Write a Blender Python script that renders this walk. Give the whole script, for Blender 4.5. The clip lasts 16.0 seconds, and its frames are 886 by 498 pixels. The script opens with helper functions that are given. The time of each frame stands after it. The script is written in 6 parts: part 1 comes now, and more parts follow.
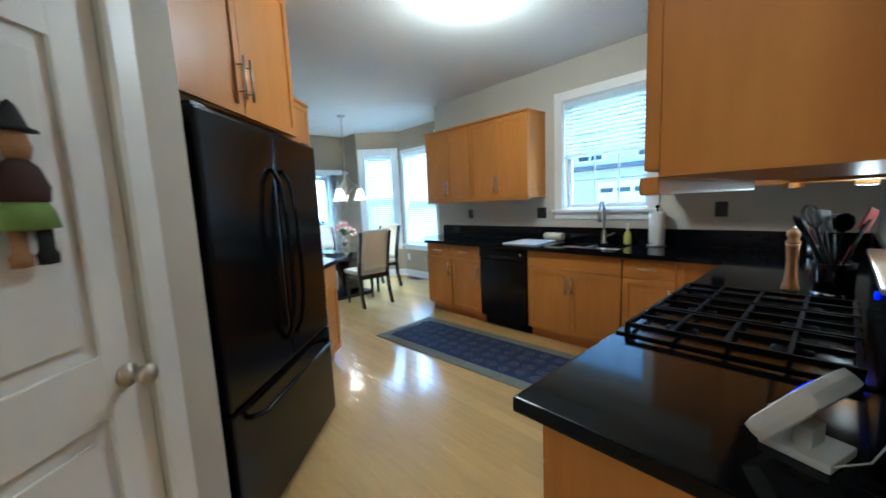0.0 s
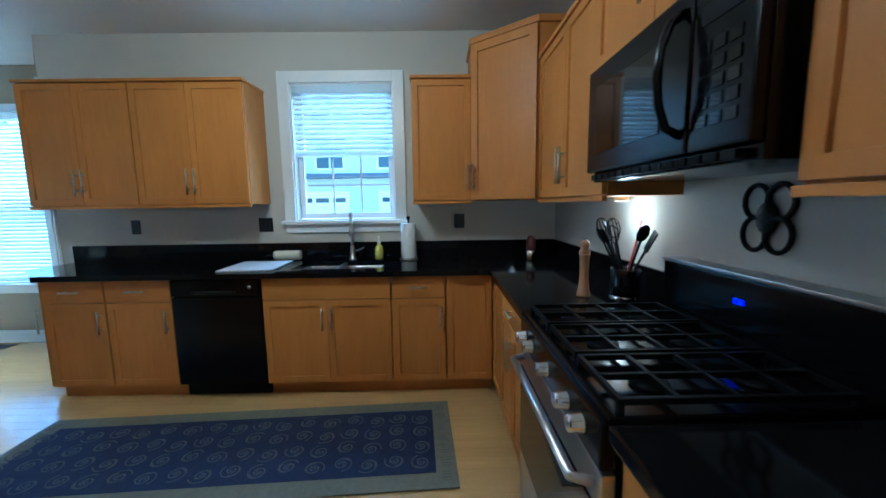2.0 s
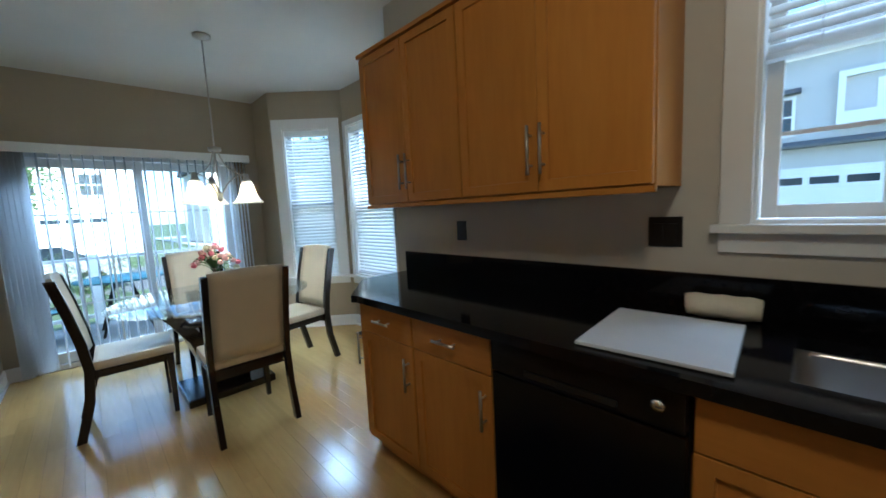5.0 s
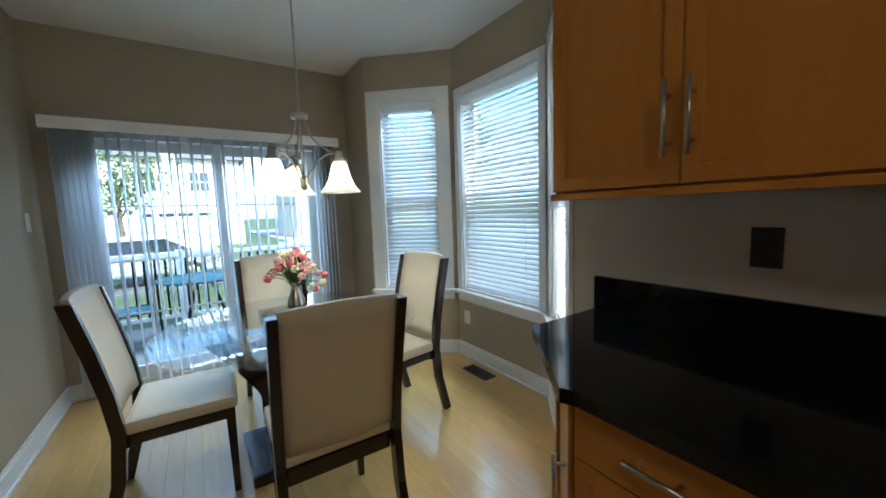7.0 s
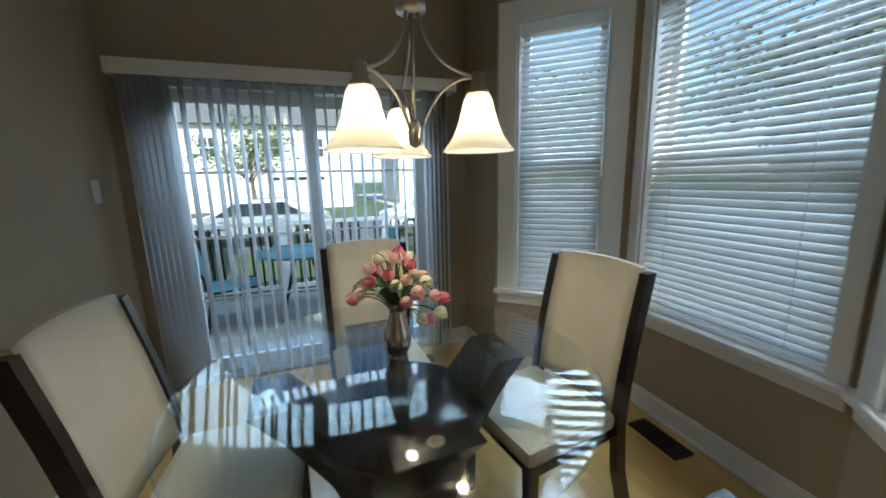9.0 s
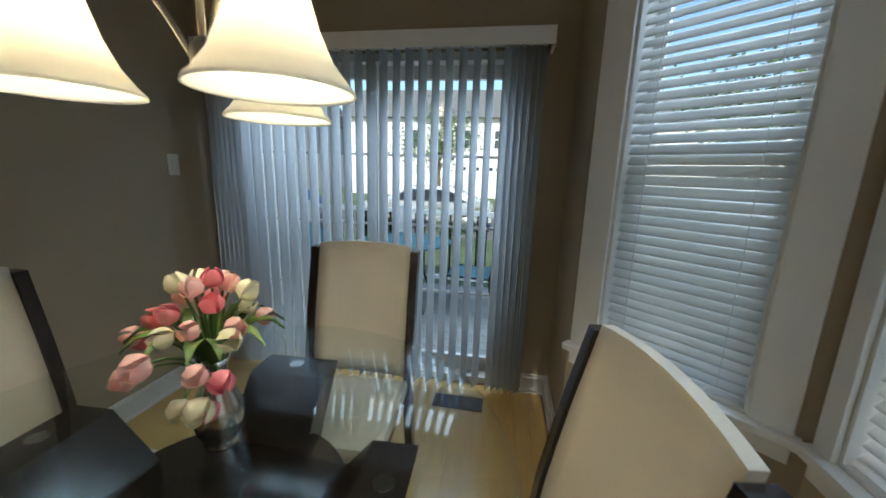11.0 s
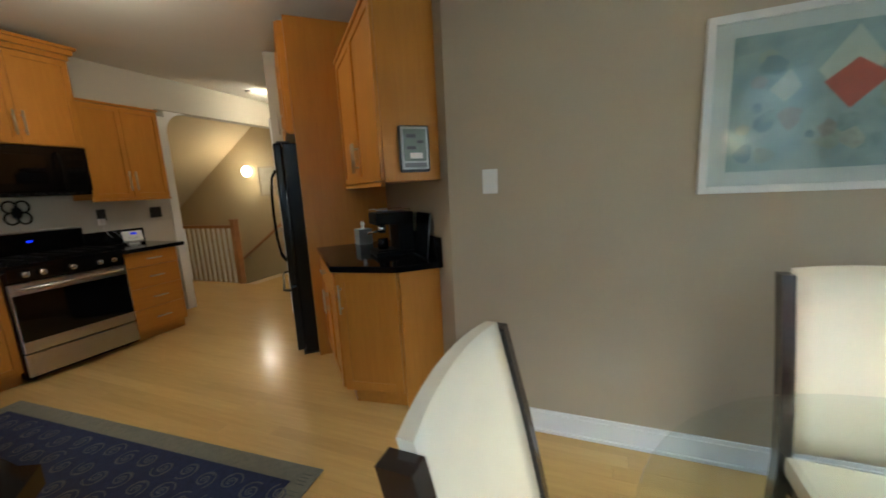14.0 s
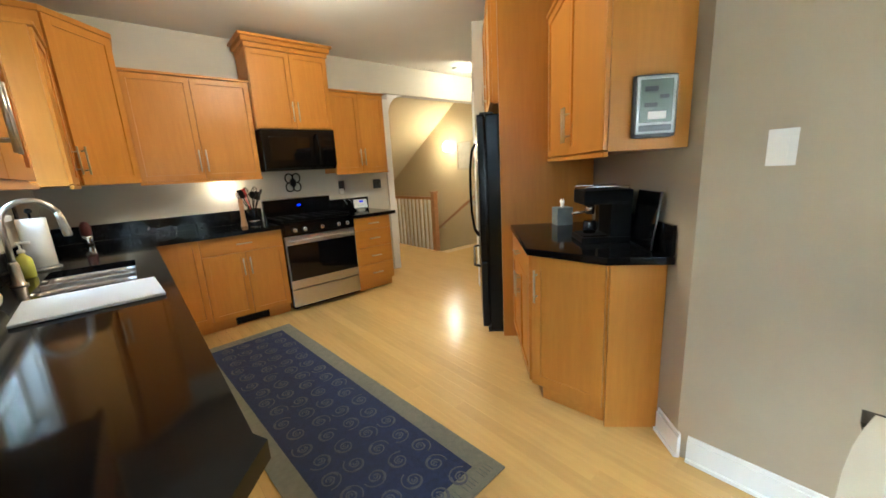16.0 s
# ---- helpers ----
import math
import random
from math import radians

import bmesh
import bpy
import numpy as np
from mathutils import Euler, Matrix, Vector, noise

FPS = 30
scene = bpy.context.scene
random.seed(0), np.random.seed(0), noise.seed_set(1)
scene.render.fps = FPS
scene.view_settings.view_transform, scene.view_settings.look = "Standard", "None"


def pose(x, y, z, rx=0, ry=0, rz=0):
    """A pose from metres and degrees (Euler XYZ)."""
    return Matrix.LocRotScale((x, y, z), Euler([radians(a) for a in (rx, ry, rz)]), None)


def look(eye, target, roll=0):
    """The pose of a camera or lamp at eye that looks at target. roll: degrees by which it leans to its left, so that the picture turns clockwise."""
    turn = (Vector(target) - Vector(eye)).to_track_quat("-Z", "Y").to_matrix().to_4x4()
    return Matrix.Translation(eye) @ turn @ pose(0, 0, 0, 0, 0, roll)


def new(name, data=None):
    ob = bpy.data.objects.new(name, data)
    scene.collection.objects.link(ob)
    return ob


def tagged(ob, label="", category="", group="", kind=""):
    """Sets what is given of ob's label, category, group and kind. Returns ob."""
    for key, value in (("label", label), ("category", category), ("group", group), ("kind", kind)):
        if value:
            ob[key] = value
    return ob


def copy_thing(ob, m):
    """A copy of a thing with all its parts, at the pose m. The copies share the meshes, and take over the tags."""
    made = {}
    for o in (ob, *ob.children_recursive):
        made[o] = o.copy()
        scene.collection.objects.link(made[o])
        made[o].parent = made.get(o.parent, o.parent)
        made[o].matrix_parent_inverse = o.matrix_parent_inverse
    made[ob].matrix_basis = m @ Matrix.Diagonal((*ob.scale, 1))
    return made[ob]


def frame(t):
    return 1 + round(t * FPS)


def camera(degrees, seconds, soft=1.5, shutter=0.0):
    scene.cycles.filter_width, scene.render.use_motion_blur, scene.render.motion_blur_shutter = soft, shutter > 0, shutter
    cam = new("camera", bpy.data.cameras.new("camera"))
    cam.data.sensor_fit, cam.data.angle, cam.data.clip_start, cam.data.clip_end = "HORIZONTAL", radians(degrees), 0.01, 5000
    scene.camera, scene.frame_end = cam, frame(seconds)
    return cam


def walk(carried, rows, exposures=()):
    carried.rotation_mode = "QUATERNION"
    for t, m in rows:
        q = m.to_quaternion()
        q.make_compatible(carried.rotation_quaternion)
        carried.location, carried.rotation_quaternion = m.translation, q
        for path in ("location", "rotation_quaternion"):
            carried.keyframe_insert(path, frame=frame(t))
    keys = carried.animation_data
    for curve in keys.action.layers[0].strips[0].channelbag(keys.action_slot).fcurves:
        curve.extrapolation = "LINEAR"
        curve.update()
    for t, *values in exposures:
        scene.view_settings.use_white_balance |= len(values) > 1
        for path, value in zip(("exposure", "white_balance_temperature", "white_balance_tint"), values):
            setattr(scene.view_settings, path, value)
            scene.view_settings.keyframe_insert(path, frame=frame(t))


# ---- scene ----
cam = camera(101.0, 16.0, soft=1.6, shutter=0.25)
PATH = [
    (0.0, -3.610, 0.160, 1.365, -42.59, -7.14, 2.55),
    (0.5, -3.602, 0.385, 1.413, -59.33, -7.83, 2.16),
    (1.0, -3.475, 0.589, 1.382, -72.69, -7.37, 2.01),
    (1.5, -3.274, 0.771, 1.351, -83.34, -6.53, 1.05),
    (2.0, -3.109, 0.988, 1.359, -90.65, -6.94, 0.82),
    (2.5, -2.883, 1.106, 1.340, -87.64, -6.38, 0.48),
    (3.0, -2.616, 1.230, 1.341, -77.96, -7.09, 0.67),
    (3.5, -2.346, 1.409, 1.352, -68.05, -7.34, 0.90),
    (4.0, -2.097, 1.531, 1.354, -56.92, -7.10, 1.53),
    (4.5, -1.824, 1.734, 1.341, -49.36, -6.73, 1.72),
    (4.7, -1.740, 1.853, 1.345, -47.34, -6.58, 2.24),
    (7.0, -1.358, 3.189, 1.345, -33.89, -6.04, 2.02),
    (7.5, -1.386, 3.468, 1.371, -34.92, -7.14, 1.42),
    (8.0, -1.363, 3.740, 1.370, -31.72, -8.68, 1.66),
    (8.5, -1.281, 3.979, 1.380, -26.32, -9.79, 1.32),
    (9.0, -1.148, 4.188, 1.385, -18.84, -10.82, 1.31),
    (9.2, -1.082, 4.231, 1.384, -13.84, -11.07, 1.43),
    (9.8, -0.810, 4.237, 1.374, -5.11, -11.32, 0.73),
    (10.4, -0.507, 4.470, 1.368, 2.57, -11.61, -0.54),
    (11.5, -0.254, 5.029, 1.363, 17.42, -11.54, -2.45),
    (12.0, -0.218, 5.195, 1.350, 29.96, -9.26, -2.53),
    (12.5, -0.217, 5.110, 1.375, 54.81, -9.28, 0.06),
    (13.0, -0.287, 4.964, 1.342, 82.22, -8.27, 2.92),
    (13.5, -0.336, 4.814, 1.367, 99.31, -9.54, 3.49),
    (14.0, -0.416, 4.604, 1.351, 111.25, -9.84, 2.90),
    (14.5, -0.462, 4.459, 1.355, 122.69, -10.85, 3.13),
    (15.0, -0.496, 4.408, 1.353, 131.83, -12.26, 3.48),
    (15.5, -0.516, 4.400, 1.342, 136.37, -12.38, 3.06),
    (16.0, -0.568, 4.363, 1.350, 139.36, -12.22, 3.24),
]
EXPO = [(0.0, 3.2, 4150, 0), (2.0, 2.9, 3750, -3), (3.0, 2.7, 4000, 0), (4.0, 2.2, 4600, 3), (4.5, 2.0, 4750, 4), (7.0, 1.8, 5100, 4), (8.5, 1.05, 5500, 6),
        (9.0, 0.95, 5600, 6), (11.5, 0.7, 6000, 8), (12.5, 0.65, 6300, 9), (13.5, 1.75, 5700, 6), (14.5, 3.2, 5450, 4), (16.0, 3.8, 5350, 2)]
walk(cam, [(t, pose(x, y, z, 90 + pitch, roll, yaw)) for t, x, y, z, yaw, pitch, roll in PATH], EXPO)

# ---- world and sun ----
SUN_EL, SUN_AZ = 36.0, -83.0          # degrees; azimuth from +x towards +y
world = bpy.data.worlds.new("world")
scene.world = world
world.use_nodes = True
wn = world.node_tree
sky = wn.nodes.new("ShaderNodeTexSky")
sky.sky_type, sky.sun_disc = "NISHITA", False
sky.sun_elevation, sky.sun_rotation = radians(SUN_EL), radians(90 - SUN_AZ)
wn.nodes["Background"].inputs[1].default_value = 0.15
wn.links.new(sky.outputs[0], wn.nodes["Background"].inputs[0])
sun = new("sun", bpy.data.lights.new("sun", "SUN"))
sun.data.energy, sun.data.angle, sun.data.color = 5.0, radians(0.5), (1.0, 0.93, 0.82)
ce = math.cos(radians(SUN_EL))
sun.matrix_world = look((0, 0, 0), (-ce * math.cos(radians(SUN_AZ)), -ce * math.sin(radians(SUN_AZ)), -math.sin(radians(SUN_EL))))


def lamp(name, place, watts, colour, radius=0.05):
    ob = new(name, bpy.data.lights.new(name, "POINT"))
    ob.data.energy, ob.data.color, ob.data.shadow_soft_size = watts, colour, radius
    ob.location = place
    return ob


def sky_fill(name, place, target, w, h, watts):
    """An added area lamp above a window's head, standing in for stronger open sky light."""
    ob = new(name, bpy.data.lights.new(name, "AREA"))
    ob.data.shape, ob.data.size, ob.data.size_y = "RECTANGLE", w, h
    ob.data.energy, ob.data.color = watts, (0.74, 0.87, 1.0)
    ob.matrix_world = look(place, target)
    return ob


# unseen fill lamps outside, added on top of the world sky to brighten the rooms
sky_fill("slider_skylight", (-1.15, 8.3, 3.2), (-1.15, 5.6, 0.4), 2.4, 1.4, 52)
sky_fill("bay_skylight", (1.75, 5.35, 3.0), (-0.6, 5.3, 0.9), 1.6, 0.8, 40)
sky_fill("bay_c_skylight", (1.35, 7.35, 2.9), (0.1, 5.9, 1.1), 1.2, 0.8, 34)
sky_fill("sink_skylight", (0.95, 1.8, 3.0), (-0.6, 1.8, 0.9), 0.9, 0.6, 10)
WARM = (1.0, 0.82, 0.56)
lamp("chandelier_bulb", (-0.657, 5.278, 1.545), 2.6, (1.0, 0.87, 0.66), 0.03)
lamp("chandelier_bulb", (-0.838, 5.562, 1.545), 2.6, (1.0, 0.87, 0.66), 0.03)
lamp("chandelier_bulb", (-1.011, 5.262, 1.545), 2.6, (1.0, 0.87, 0.66), 0.03)
lamp("dome_bulb", (-1.70, 1.87, 2.55), 5.0, WARM, 0.12)
lamp("hall_dome_bulb", (-4.56, 0.62, 2.60), 2.8, WARM, 0.08)
lamp("sconce_bulb", (-5.38, -1.14, 1.785), 3.6, WARM, 0.06)
lamp("undercabinet_bulb", (-1.33, 0.10, 1.30), 0.35, (1.0, 0.85, 0.6), 0.03)

# ---- materials ----


def mat(name, colour, rough=0.5, metal=0.0, noise_scale=0.0, vary=0.0, bump=0.0, bump_scale=200.0, stretch=(1, 1, 1), colour2=None,
        coat=0.0, random_tint=0.0, emit=None, emit_strength=0.0, trans=0.0, spec=0.5):
    m = bpy.data.materials.new(name)
    m.use_nodes = True
    n, l = m.node_tree.nodes, m.node_tree.links
    b = n["Principled BSDF"]
    b.inputs["Roughness"].default_value = rough
    b.inputs["Metallic"].default_value = metal
    b.inputs["Specular IOR Level"].default_value = spec
    b.inputs["Coat Weight"].default_value = coat
    b.inputs["Coat Roughness"].default_value = 0.12
    b.inputs["Transmission Weight"].default_value = trans
    b.inputs["Base Color"].default_value = (*colour, 1)
    if emit:
        b.inputs["Emission Color"].default_value = (*emit, 1)
        b.inputs["Emission Strength"].default_value = emit_strength
    co = n.new("ShaderNodeTexCoord")
    mp = n.new("ShaderNodeMapping")
    mp.inputs["Scale"].default_value = stretch
    l.new(co.outputs["Object"], mp.inputs["Vector"])
    out = None
    if vary or colour2:
        tex = n.new("ShaderNodeTexNoise")
        tex.inputs["Scale"].default_value, tex.inputs["Detail"].default_value = noise_scale or 5.0, 6
        l.new(mp.outputs[0], tex.inputs["Vector"])
        big = n.new("ShaderNodeTexNoise")
        big.inputs["Scale"].default_value, big.inputs["Detail"].default_value = (noise_scale or 5.0) * 0.17, 3
        l.new(mp.outputs[0], big.inputs["Vector"])
        add = n.new("ShaderNodeMath")
        add.operation = "MULTIPLY_ADD"
        l.new(big.outputs[0], add.inputs[0])
        add.inputs[1].default_value = 0.5
        half = n.new("ShaderNodeMath")
        half.operation = "MULTIPLY"
        l.new(tex.outputs[0], half.inputs[0])
        half.inputs[1].default_value = 0.5
        l.new(half.outputs[0], add.inputs[2])
        ramp = n.new("ShaderNodeValToRGB")
        c2 = colour2 or tuple(c * (1 - vary) for c in colour)
        c1 = colour if colour2 else tuple(min(1, c * (1 + vary)) for c in colour)
        ramp.color_ramp.elements[0].position, ramp.color_ramp.elements[1].position = 0.33, 0.67
        ramp.color_ramp.elements[0].color, ramp.color_ramp.elements[1].color = (*c2, 1), (*c1, 1)
        l.new(add.outputs[0], ramp.inputs[0])
        out = ramp.outputs[0]
        rr = n.new("ShaderNodeMapRange")
        rr.inputs["To Min"].default_value, rr.inputs["To Max"].default_value = rough * 0.85, min(1, rough * 1.2)
        l.new(tex.outputs[0], rr.inputs["Value"])
        l.new(rr.outputs[0], b.inputs["Roughness"])
    if random_tint:
        info = n.new("ShaderNodeObjectInfo")
        hsv = n.new("ShaderNodeHueSaturation")
        mr = n.new("ShaderNodeMapRange")
        mr.inputs["To Min"].default_value, mr.inputs["To Max"].default_value = 1 - random_tint, 1 + random_tint
        l.new(info.outputs["Random"], mr.inputs["Value"])
        l.new(mr.outputs[0], hsv.inputs["Value"])
        if out:
            l.new(out, hsv.inputs["Color"])
        else:
            hsv.inputs["Color"].default_value = (*colour, 1)
        out = hsv.outputs[0]
    if out:
        l.new(out, b.inputs["Base Color"])
    if bump:
        bt = n.new("ShaderNodeTexNoise")
        bt.inputs["Scale"].default_value, bt.inputs["Detail"].default_value = bump_scale, 4
        l.new(mp.outputs[0], bt.inputs["Vector"])
        bn = n.new("ShaderNodeBump")
        bn.inputs["Strength"].default_value, bn.inputs["Distance"].default_value = bump, 0.002
        l.new(bt.outputs[0], bn.inputs["Height"])
        l.new(bn.outputs[0], b.inputs["Normal"])
    return m


WALL_K = mat("kitchen_wall_paint", (0.52, 0.48, 0.40), 0.75, vary=0.04, noise_scale=3, bump=0.15, bump_scale=350)
WALL_D = mat("dining_wall_paint", (0.385, 0.318, 0.215), 0.7, vary=0.05, noise_scale=3, bump=0.15, bump_scale=350)
WALL_H = mat("hall_wall_paint", (0.52, 0.41, 0.235), 0.75, vary=0.04, noise_scale=3, bump=0.15, bump_scale=350)
CEIL = mat("ceiling_paint", (0.70, 0.68, 0.63), 0.9, vary=0.03, noise_scale=4, bump=0.2, bump_scale=250)
WHITE = mat("white_trim_paint", (0.78, 0.77, 0.74), 0.35, vary=0.03, noise_scale=6)
MAPLE = mat("maple_cabinet", (0.50, 0.213, 0.030), 0.36, spec=0.28, noise_scale=9, colour2=(0.43, 0.172, 0.022), stretch=(5, 5, 0.55), random_tint=0.05, bump=0.05, bump_scale=90)
MAPLE_H = mat("maple_cabinet_flat", (0.50, 0.213, 0.030), 0.36, spec=0.28, noise_scale=9, colour2=(0.43, 0.172, 0.022), stretch=(0.55, 5, 5), random_tint=0.05, bump=0.05, bump_scale=90)
MAPLE_IN = mat("maple_underside", (0.42, 0.22, 0.09), 0.5, vary=0.1, noise_scale=6)
GRANITE = mat("black_granite", (0.003, 0.003, 0.0035), 0.08, noise_scale=220, colour2=(0.006, 0.006, 0.007), spec=0.2)
BLACK = mat("black_gloss_enamel", (0.003, 0.003, 0.0035), 0.18, vary=0.15, noise_scale=30, spec=0.22)
BLACKM = mat("black_matte_iron", (0.004, 0.004, 0.004), 0.55, vary=0.2, noise_scale=60, bump=0.2, spec=0.12)
BLACKG = mat("black_glass", (0.003, 0.003, 0.0035), 0.05, spec=0.35)
STEEL = mat("brushed_steel", (0.52, 0.50, 0.47), 0.28, metal=1.0, vary=0.08, noise_scale=60, stretch=(1, 30, 30))
NICKEL = mat("brushed_nickel", (0.50, 0.46, 0.40), 0.3, metal=1.0, vary=0.06, noise_scale=80)
CHROME = mat("polished_chrome", (0.62, 0.62, 0.62), 0.12, metal=1.0)
ESPRESSO = mat("espresso_wood", (0.012, 0.008, 0.007), 0.22, noise_scale=12, colour2=(0.02, 0.012, 0.009), stretch=(5, 5, 0.5), coat=0.3)
LEATHER = mat("cream_leather", (0.66, 0.58, 0.43), 0.48, vary=0.05, noise_scale=7, bump=0.3, bump_scale=420)
VINYL = mat("white_vinyl_vane", (0.66, 0.68, 0.70), 0.5, vary=0.03, noise_scale=8)
SLAT = mat("white_blind_slat", (0.74, 0.75, 0.75), 0.45, vary=0.02, noise_scale=8)
FROST = mat("frosted_glass_shade", (0.88, 0.84, 0.74), 0.5, emit=(1.0, 0.90, 0.74), emit_strength=0.09)
fn = FROST.node_tree
ftr, fmx = fn.nodes.new("ShaderNodeBsdfTranslucent"), fn.nodes.new("ShaderNodeMixShader")
ftr.inputs[0].default_value = (0.92, 0.87, 0.74, 1)
fmx.inputs[0].default_value = 0.55
fn.links.new(fn.nodes["Principled BSDF"].outputs[0], fmx.inputs[1])
fn.links.new(ftr.outputs[0], fmx.inputs[2])
fn.links.new(fmx.outputs[0], fn.nodes["Material Output"].inputs[0])
DOMEG = mat("frosted_dome_glass", (0.9, 0.85, 0.75), 0.5, emit=(1.0, 0.80, 0.52), emit_strength=1.6)
PLASTIC_W = mat("white_plastic", (0.72, 0.70, 0.65), 0.4, vary=0.02, noise_scale=9)
PLASTIC_B = mat("black_plastic", (0.006, 0.006, 0.006), 0.35, vary=0.1, noise_scale=20)


def let_light_through(m, colour, share):
    """Mixes a translucent layer into a thin vinyl or fabric material."""
    n, l = m.node_tree.nodes, m.node_tree.links
    tl, mix = n.new("ShaderNodeBsdfTranslucent"), n.new("ShaderNodeMixShader")
    tl.inputs[0].default_value = (*colour, 1)
    mix.inputs[0].default_value = share
    l.new(n["Principled BSDF"].outputs[0], mix.inputs[1])
    l.new(tl.outputs[0], mix.inputs[2])
    l.new(mix.outputs[0], n["Material Output"].inputs[0])


let_light_through(SLAT, (0.90, 0.90, 0.89), 0.62)
let_light_through(VINYL, (0.90, 0.91, 0.92), 0.65)
RUG_B = mat("blue_rug_pile", (0.016, 0.029, 0.085), 0.95, noise_scale=260, colour2=(0.008, 0.013, 0.040), bump=0.8, bump_scale=500)
RUG_G = mat("grey_green_rug_border", (0.19, 0.180, 0.125), 0.95, noise_scale=240, colour2=(0.13, 0.125, 0.09), bump=0.8, bump_scale=500)
RUG_S = mat("pale_rug_swirl", (0.11, 0.11, 0.12), 0.95, noise_scale=240, colour2=(0.05, 0.052, 0.065), bump=0.8, bump_scale=500)
FLOOR = mat("maple_floor_plank", (0.62, 0.405, 0.135), 0.19, coat=0.35, noise_scale=8, colour2=(0.52, 0.33, 0.108), stretch=(5, 0.5, 5), random_tint=0.07, bump=0.04, bump_scale=60)
FLOORBED = mat("floor_bed", (0.40, 0.27, 0.115), 0.6, vary=0.1, noise_scale=10)


def glass_mat(name, tint=(0.95, 0.98, 0.97), rough=0.0):
    m = bpy.data.materials.new(name)
    m.use_nodes = True
    n, l = m.node_tree.nodes, m.node_tree.links
    n.remove(n["Principled BSDF"])
    tr, gl, mix, lw = (n.new("ShaderNodeBsdfTransparent"), n.new("ShaderNodeBsdfGlossy"), n.new("ShaderNodeMixShader"), n.new("ShaderNodeLayerWeight"))
    tr.inputs[0].default_value = (*tint, 1)
    gl.inputs["Roughness"].default_value = rough
    lw.inputs[0].default_value = 0.5
    pw, sc = n.new("ShaderNodeMath"), n.new("ShaderNodeMath")
    pw.operation, sc.operation = "POWER", "MULTIPLY_ADD"
    pw.inputs[1].default_value, sc.inputs[1].default_value, sc.inputs[2].default_value = 4.0, 0.75, 0.035
    l.new(lw.outputs["Facing"], pw.inputs[0])
    l.new(pw.outputs[0], sc.inputs[0])
    l.new(sc.outputs[0], mix.inputs[0])
    l.new(tr.outputs[0], mix.inputs[1])
    l.new(gl.outputs[0], mix.inputs[2])
    l.new(mix.outputs[0], n["Material Output"].inputs[0])
    return m


GLASS = glass_mat("window_glass")
TABLE_GLASS = glass_mat("table_glass", (0.955, 0.98, 0.97))

# ---- building helpers ----


def box(bm, x0, y0, z0, x1, y1, z1, bevel=0.0, m=None):
    """Adds a box, with rounded edges if bevel is given, to bm."""
    r = bmesh.ops.create_cube(bm, size=1)
    s = Matrix.Translation(((x0 + x1) / 2, (y0 + y1) / 2, (z0 + z1) / 2)) @ Matrix.Diagonal((abs(x1 - x0), abs(y1 - y0), abs(z1 - z0), 1))
    bmesh.ops.transform(bm, matrix=(m @ s) if m else s, verts=r["verts"])
    if bevel:
        es = list({e for v in r["verts"] for e in v.link_edges})
        bmesh.ops.bevel(bm, geom=es, offset=bevel, segments=2, affect="EDGES", profile=0.7)
    return bm


def tube(bm, points, radius, sides=10, cap=True, radii=None):
    """Adds a round bar along points."""
    pts = [Vector(p) for p in points]
    rings = []
    prev = None
    for i, p in enumerate(pts):
        d = (pts[min(i + 1, len(pts) - 1)] - pts[max(i - 1, 0)]).normalized()
        a = prev if prev is not None else (Vector((0, 0, 1)) if abs(d.z) < 0.9 else Vector((1, 0, 0)))
        a = (a - d * a.dot(d)).normalized()
        prev = a
        b = d.cross(a)
        r = radii[i] if radii else radius
        rings.append([bm.verts.new(p + (a * math.cos(k * math.tau / sides) + b * math.sin(k * math.tau / sides)) * r) for k in range(sides)])
    for q, w in zip(rings, rings[1:]):
        for k in range(sides):
            bm.faces.new((q[k], q[(k + 1) % sides], w[(k + 1) % sides], w[k])).smooth = True
    if cap:
        bm.faces.new(list(reversed(rings[0])))
        bm.faces.new(rings[-1])
    return bm


def lathe(bm, profile, sides=28, m=None, cap=True):
    """Adds a turned shape from (radius, z) pairs."""
    rings = []
    for r, z in profile:
        rings.append([bm.verts.new((m or Matrix()) @ Vector((r * math.cos(k * math.tau / sides), r * math.sin(k * math.tau / sides), z))) for k in range(sides)])
    for q, w in zip(rings, rings[1:]):
        for k in range(sides):
            bm.faces.new((q[k], q[(k + 1) % sides], w[(k + 1) % sides], w[k])).smooth = True
    if cap:
        if profile[0][0] > 0.001:
            bm.faces.new(list(reversed(rings[0])))
        if profile[-1][0] > 0.001:
            bm.faces.new(rings[-1])
    return bm


def prism(bm, outline, z0, z1, bevel=0.0):
    """Adds an upright block over a plan outline (anticlockwise)."""
    lo = [bm.verts.new((x, y, z0)) for x, y in outline]
    hi = [bm.verts.new((x, y, z1)) for x, y in outline]
    n = len(outline)
    fs = [bm.faces.new(list(reversed(lo))), bm.faces.new(hi)]
    fs += [bm.faces.new((lo[i], lo[(i + 1) % n], hi[(i + 1) % n], hi[i])) for i in range(n)]
    if bevel:
        es = [e for f in fs[:2] for e in f.edges]
        bmesh.ops.bevel(bm, geom=list(set(es)), offset=bevel, segments=2, affect="EDGES", profile=0.7)
    return bm


def mesh_of(name, bm, material):
    bmesh.ops.recalc_face_normals(bm, faces=bm.faces)
    me = bpy.data.meshes.new(name)
    bm.to_mesh(me)
    bm.free()
    me.materials.append(material)
    return me


def part(name, bm, material, parent, label=""):
    """Links bm as one mesh under a thing or a part, in the thing's own axes."""
    ob = new(name, mesh_of(name, bm, material))
    ob.parent = parent
    return tagged(ob, label)


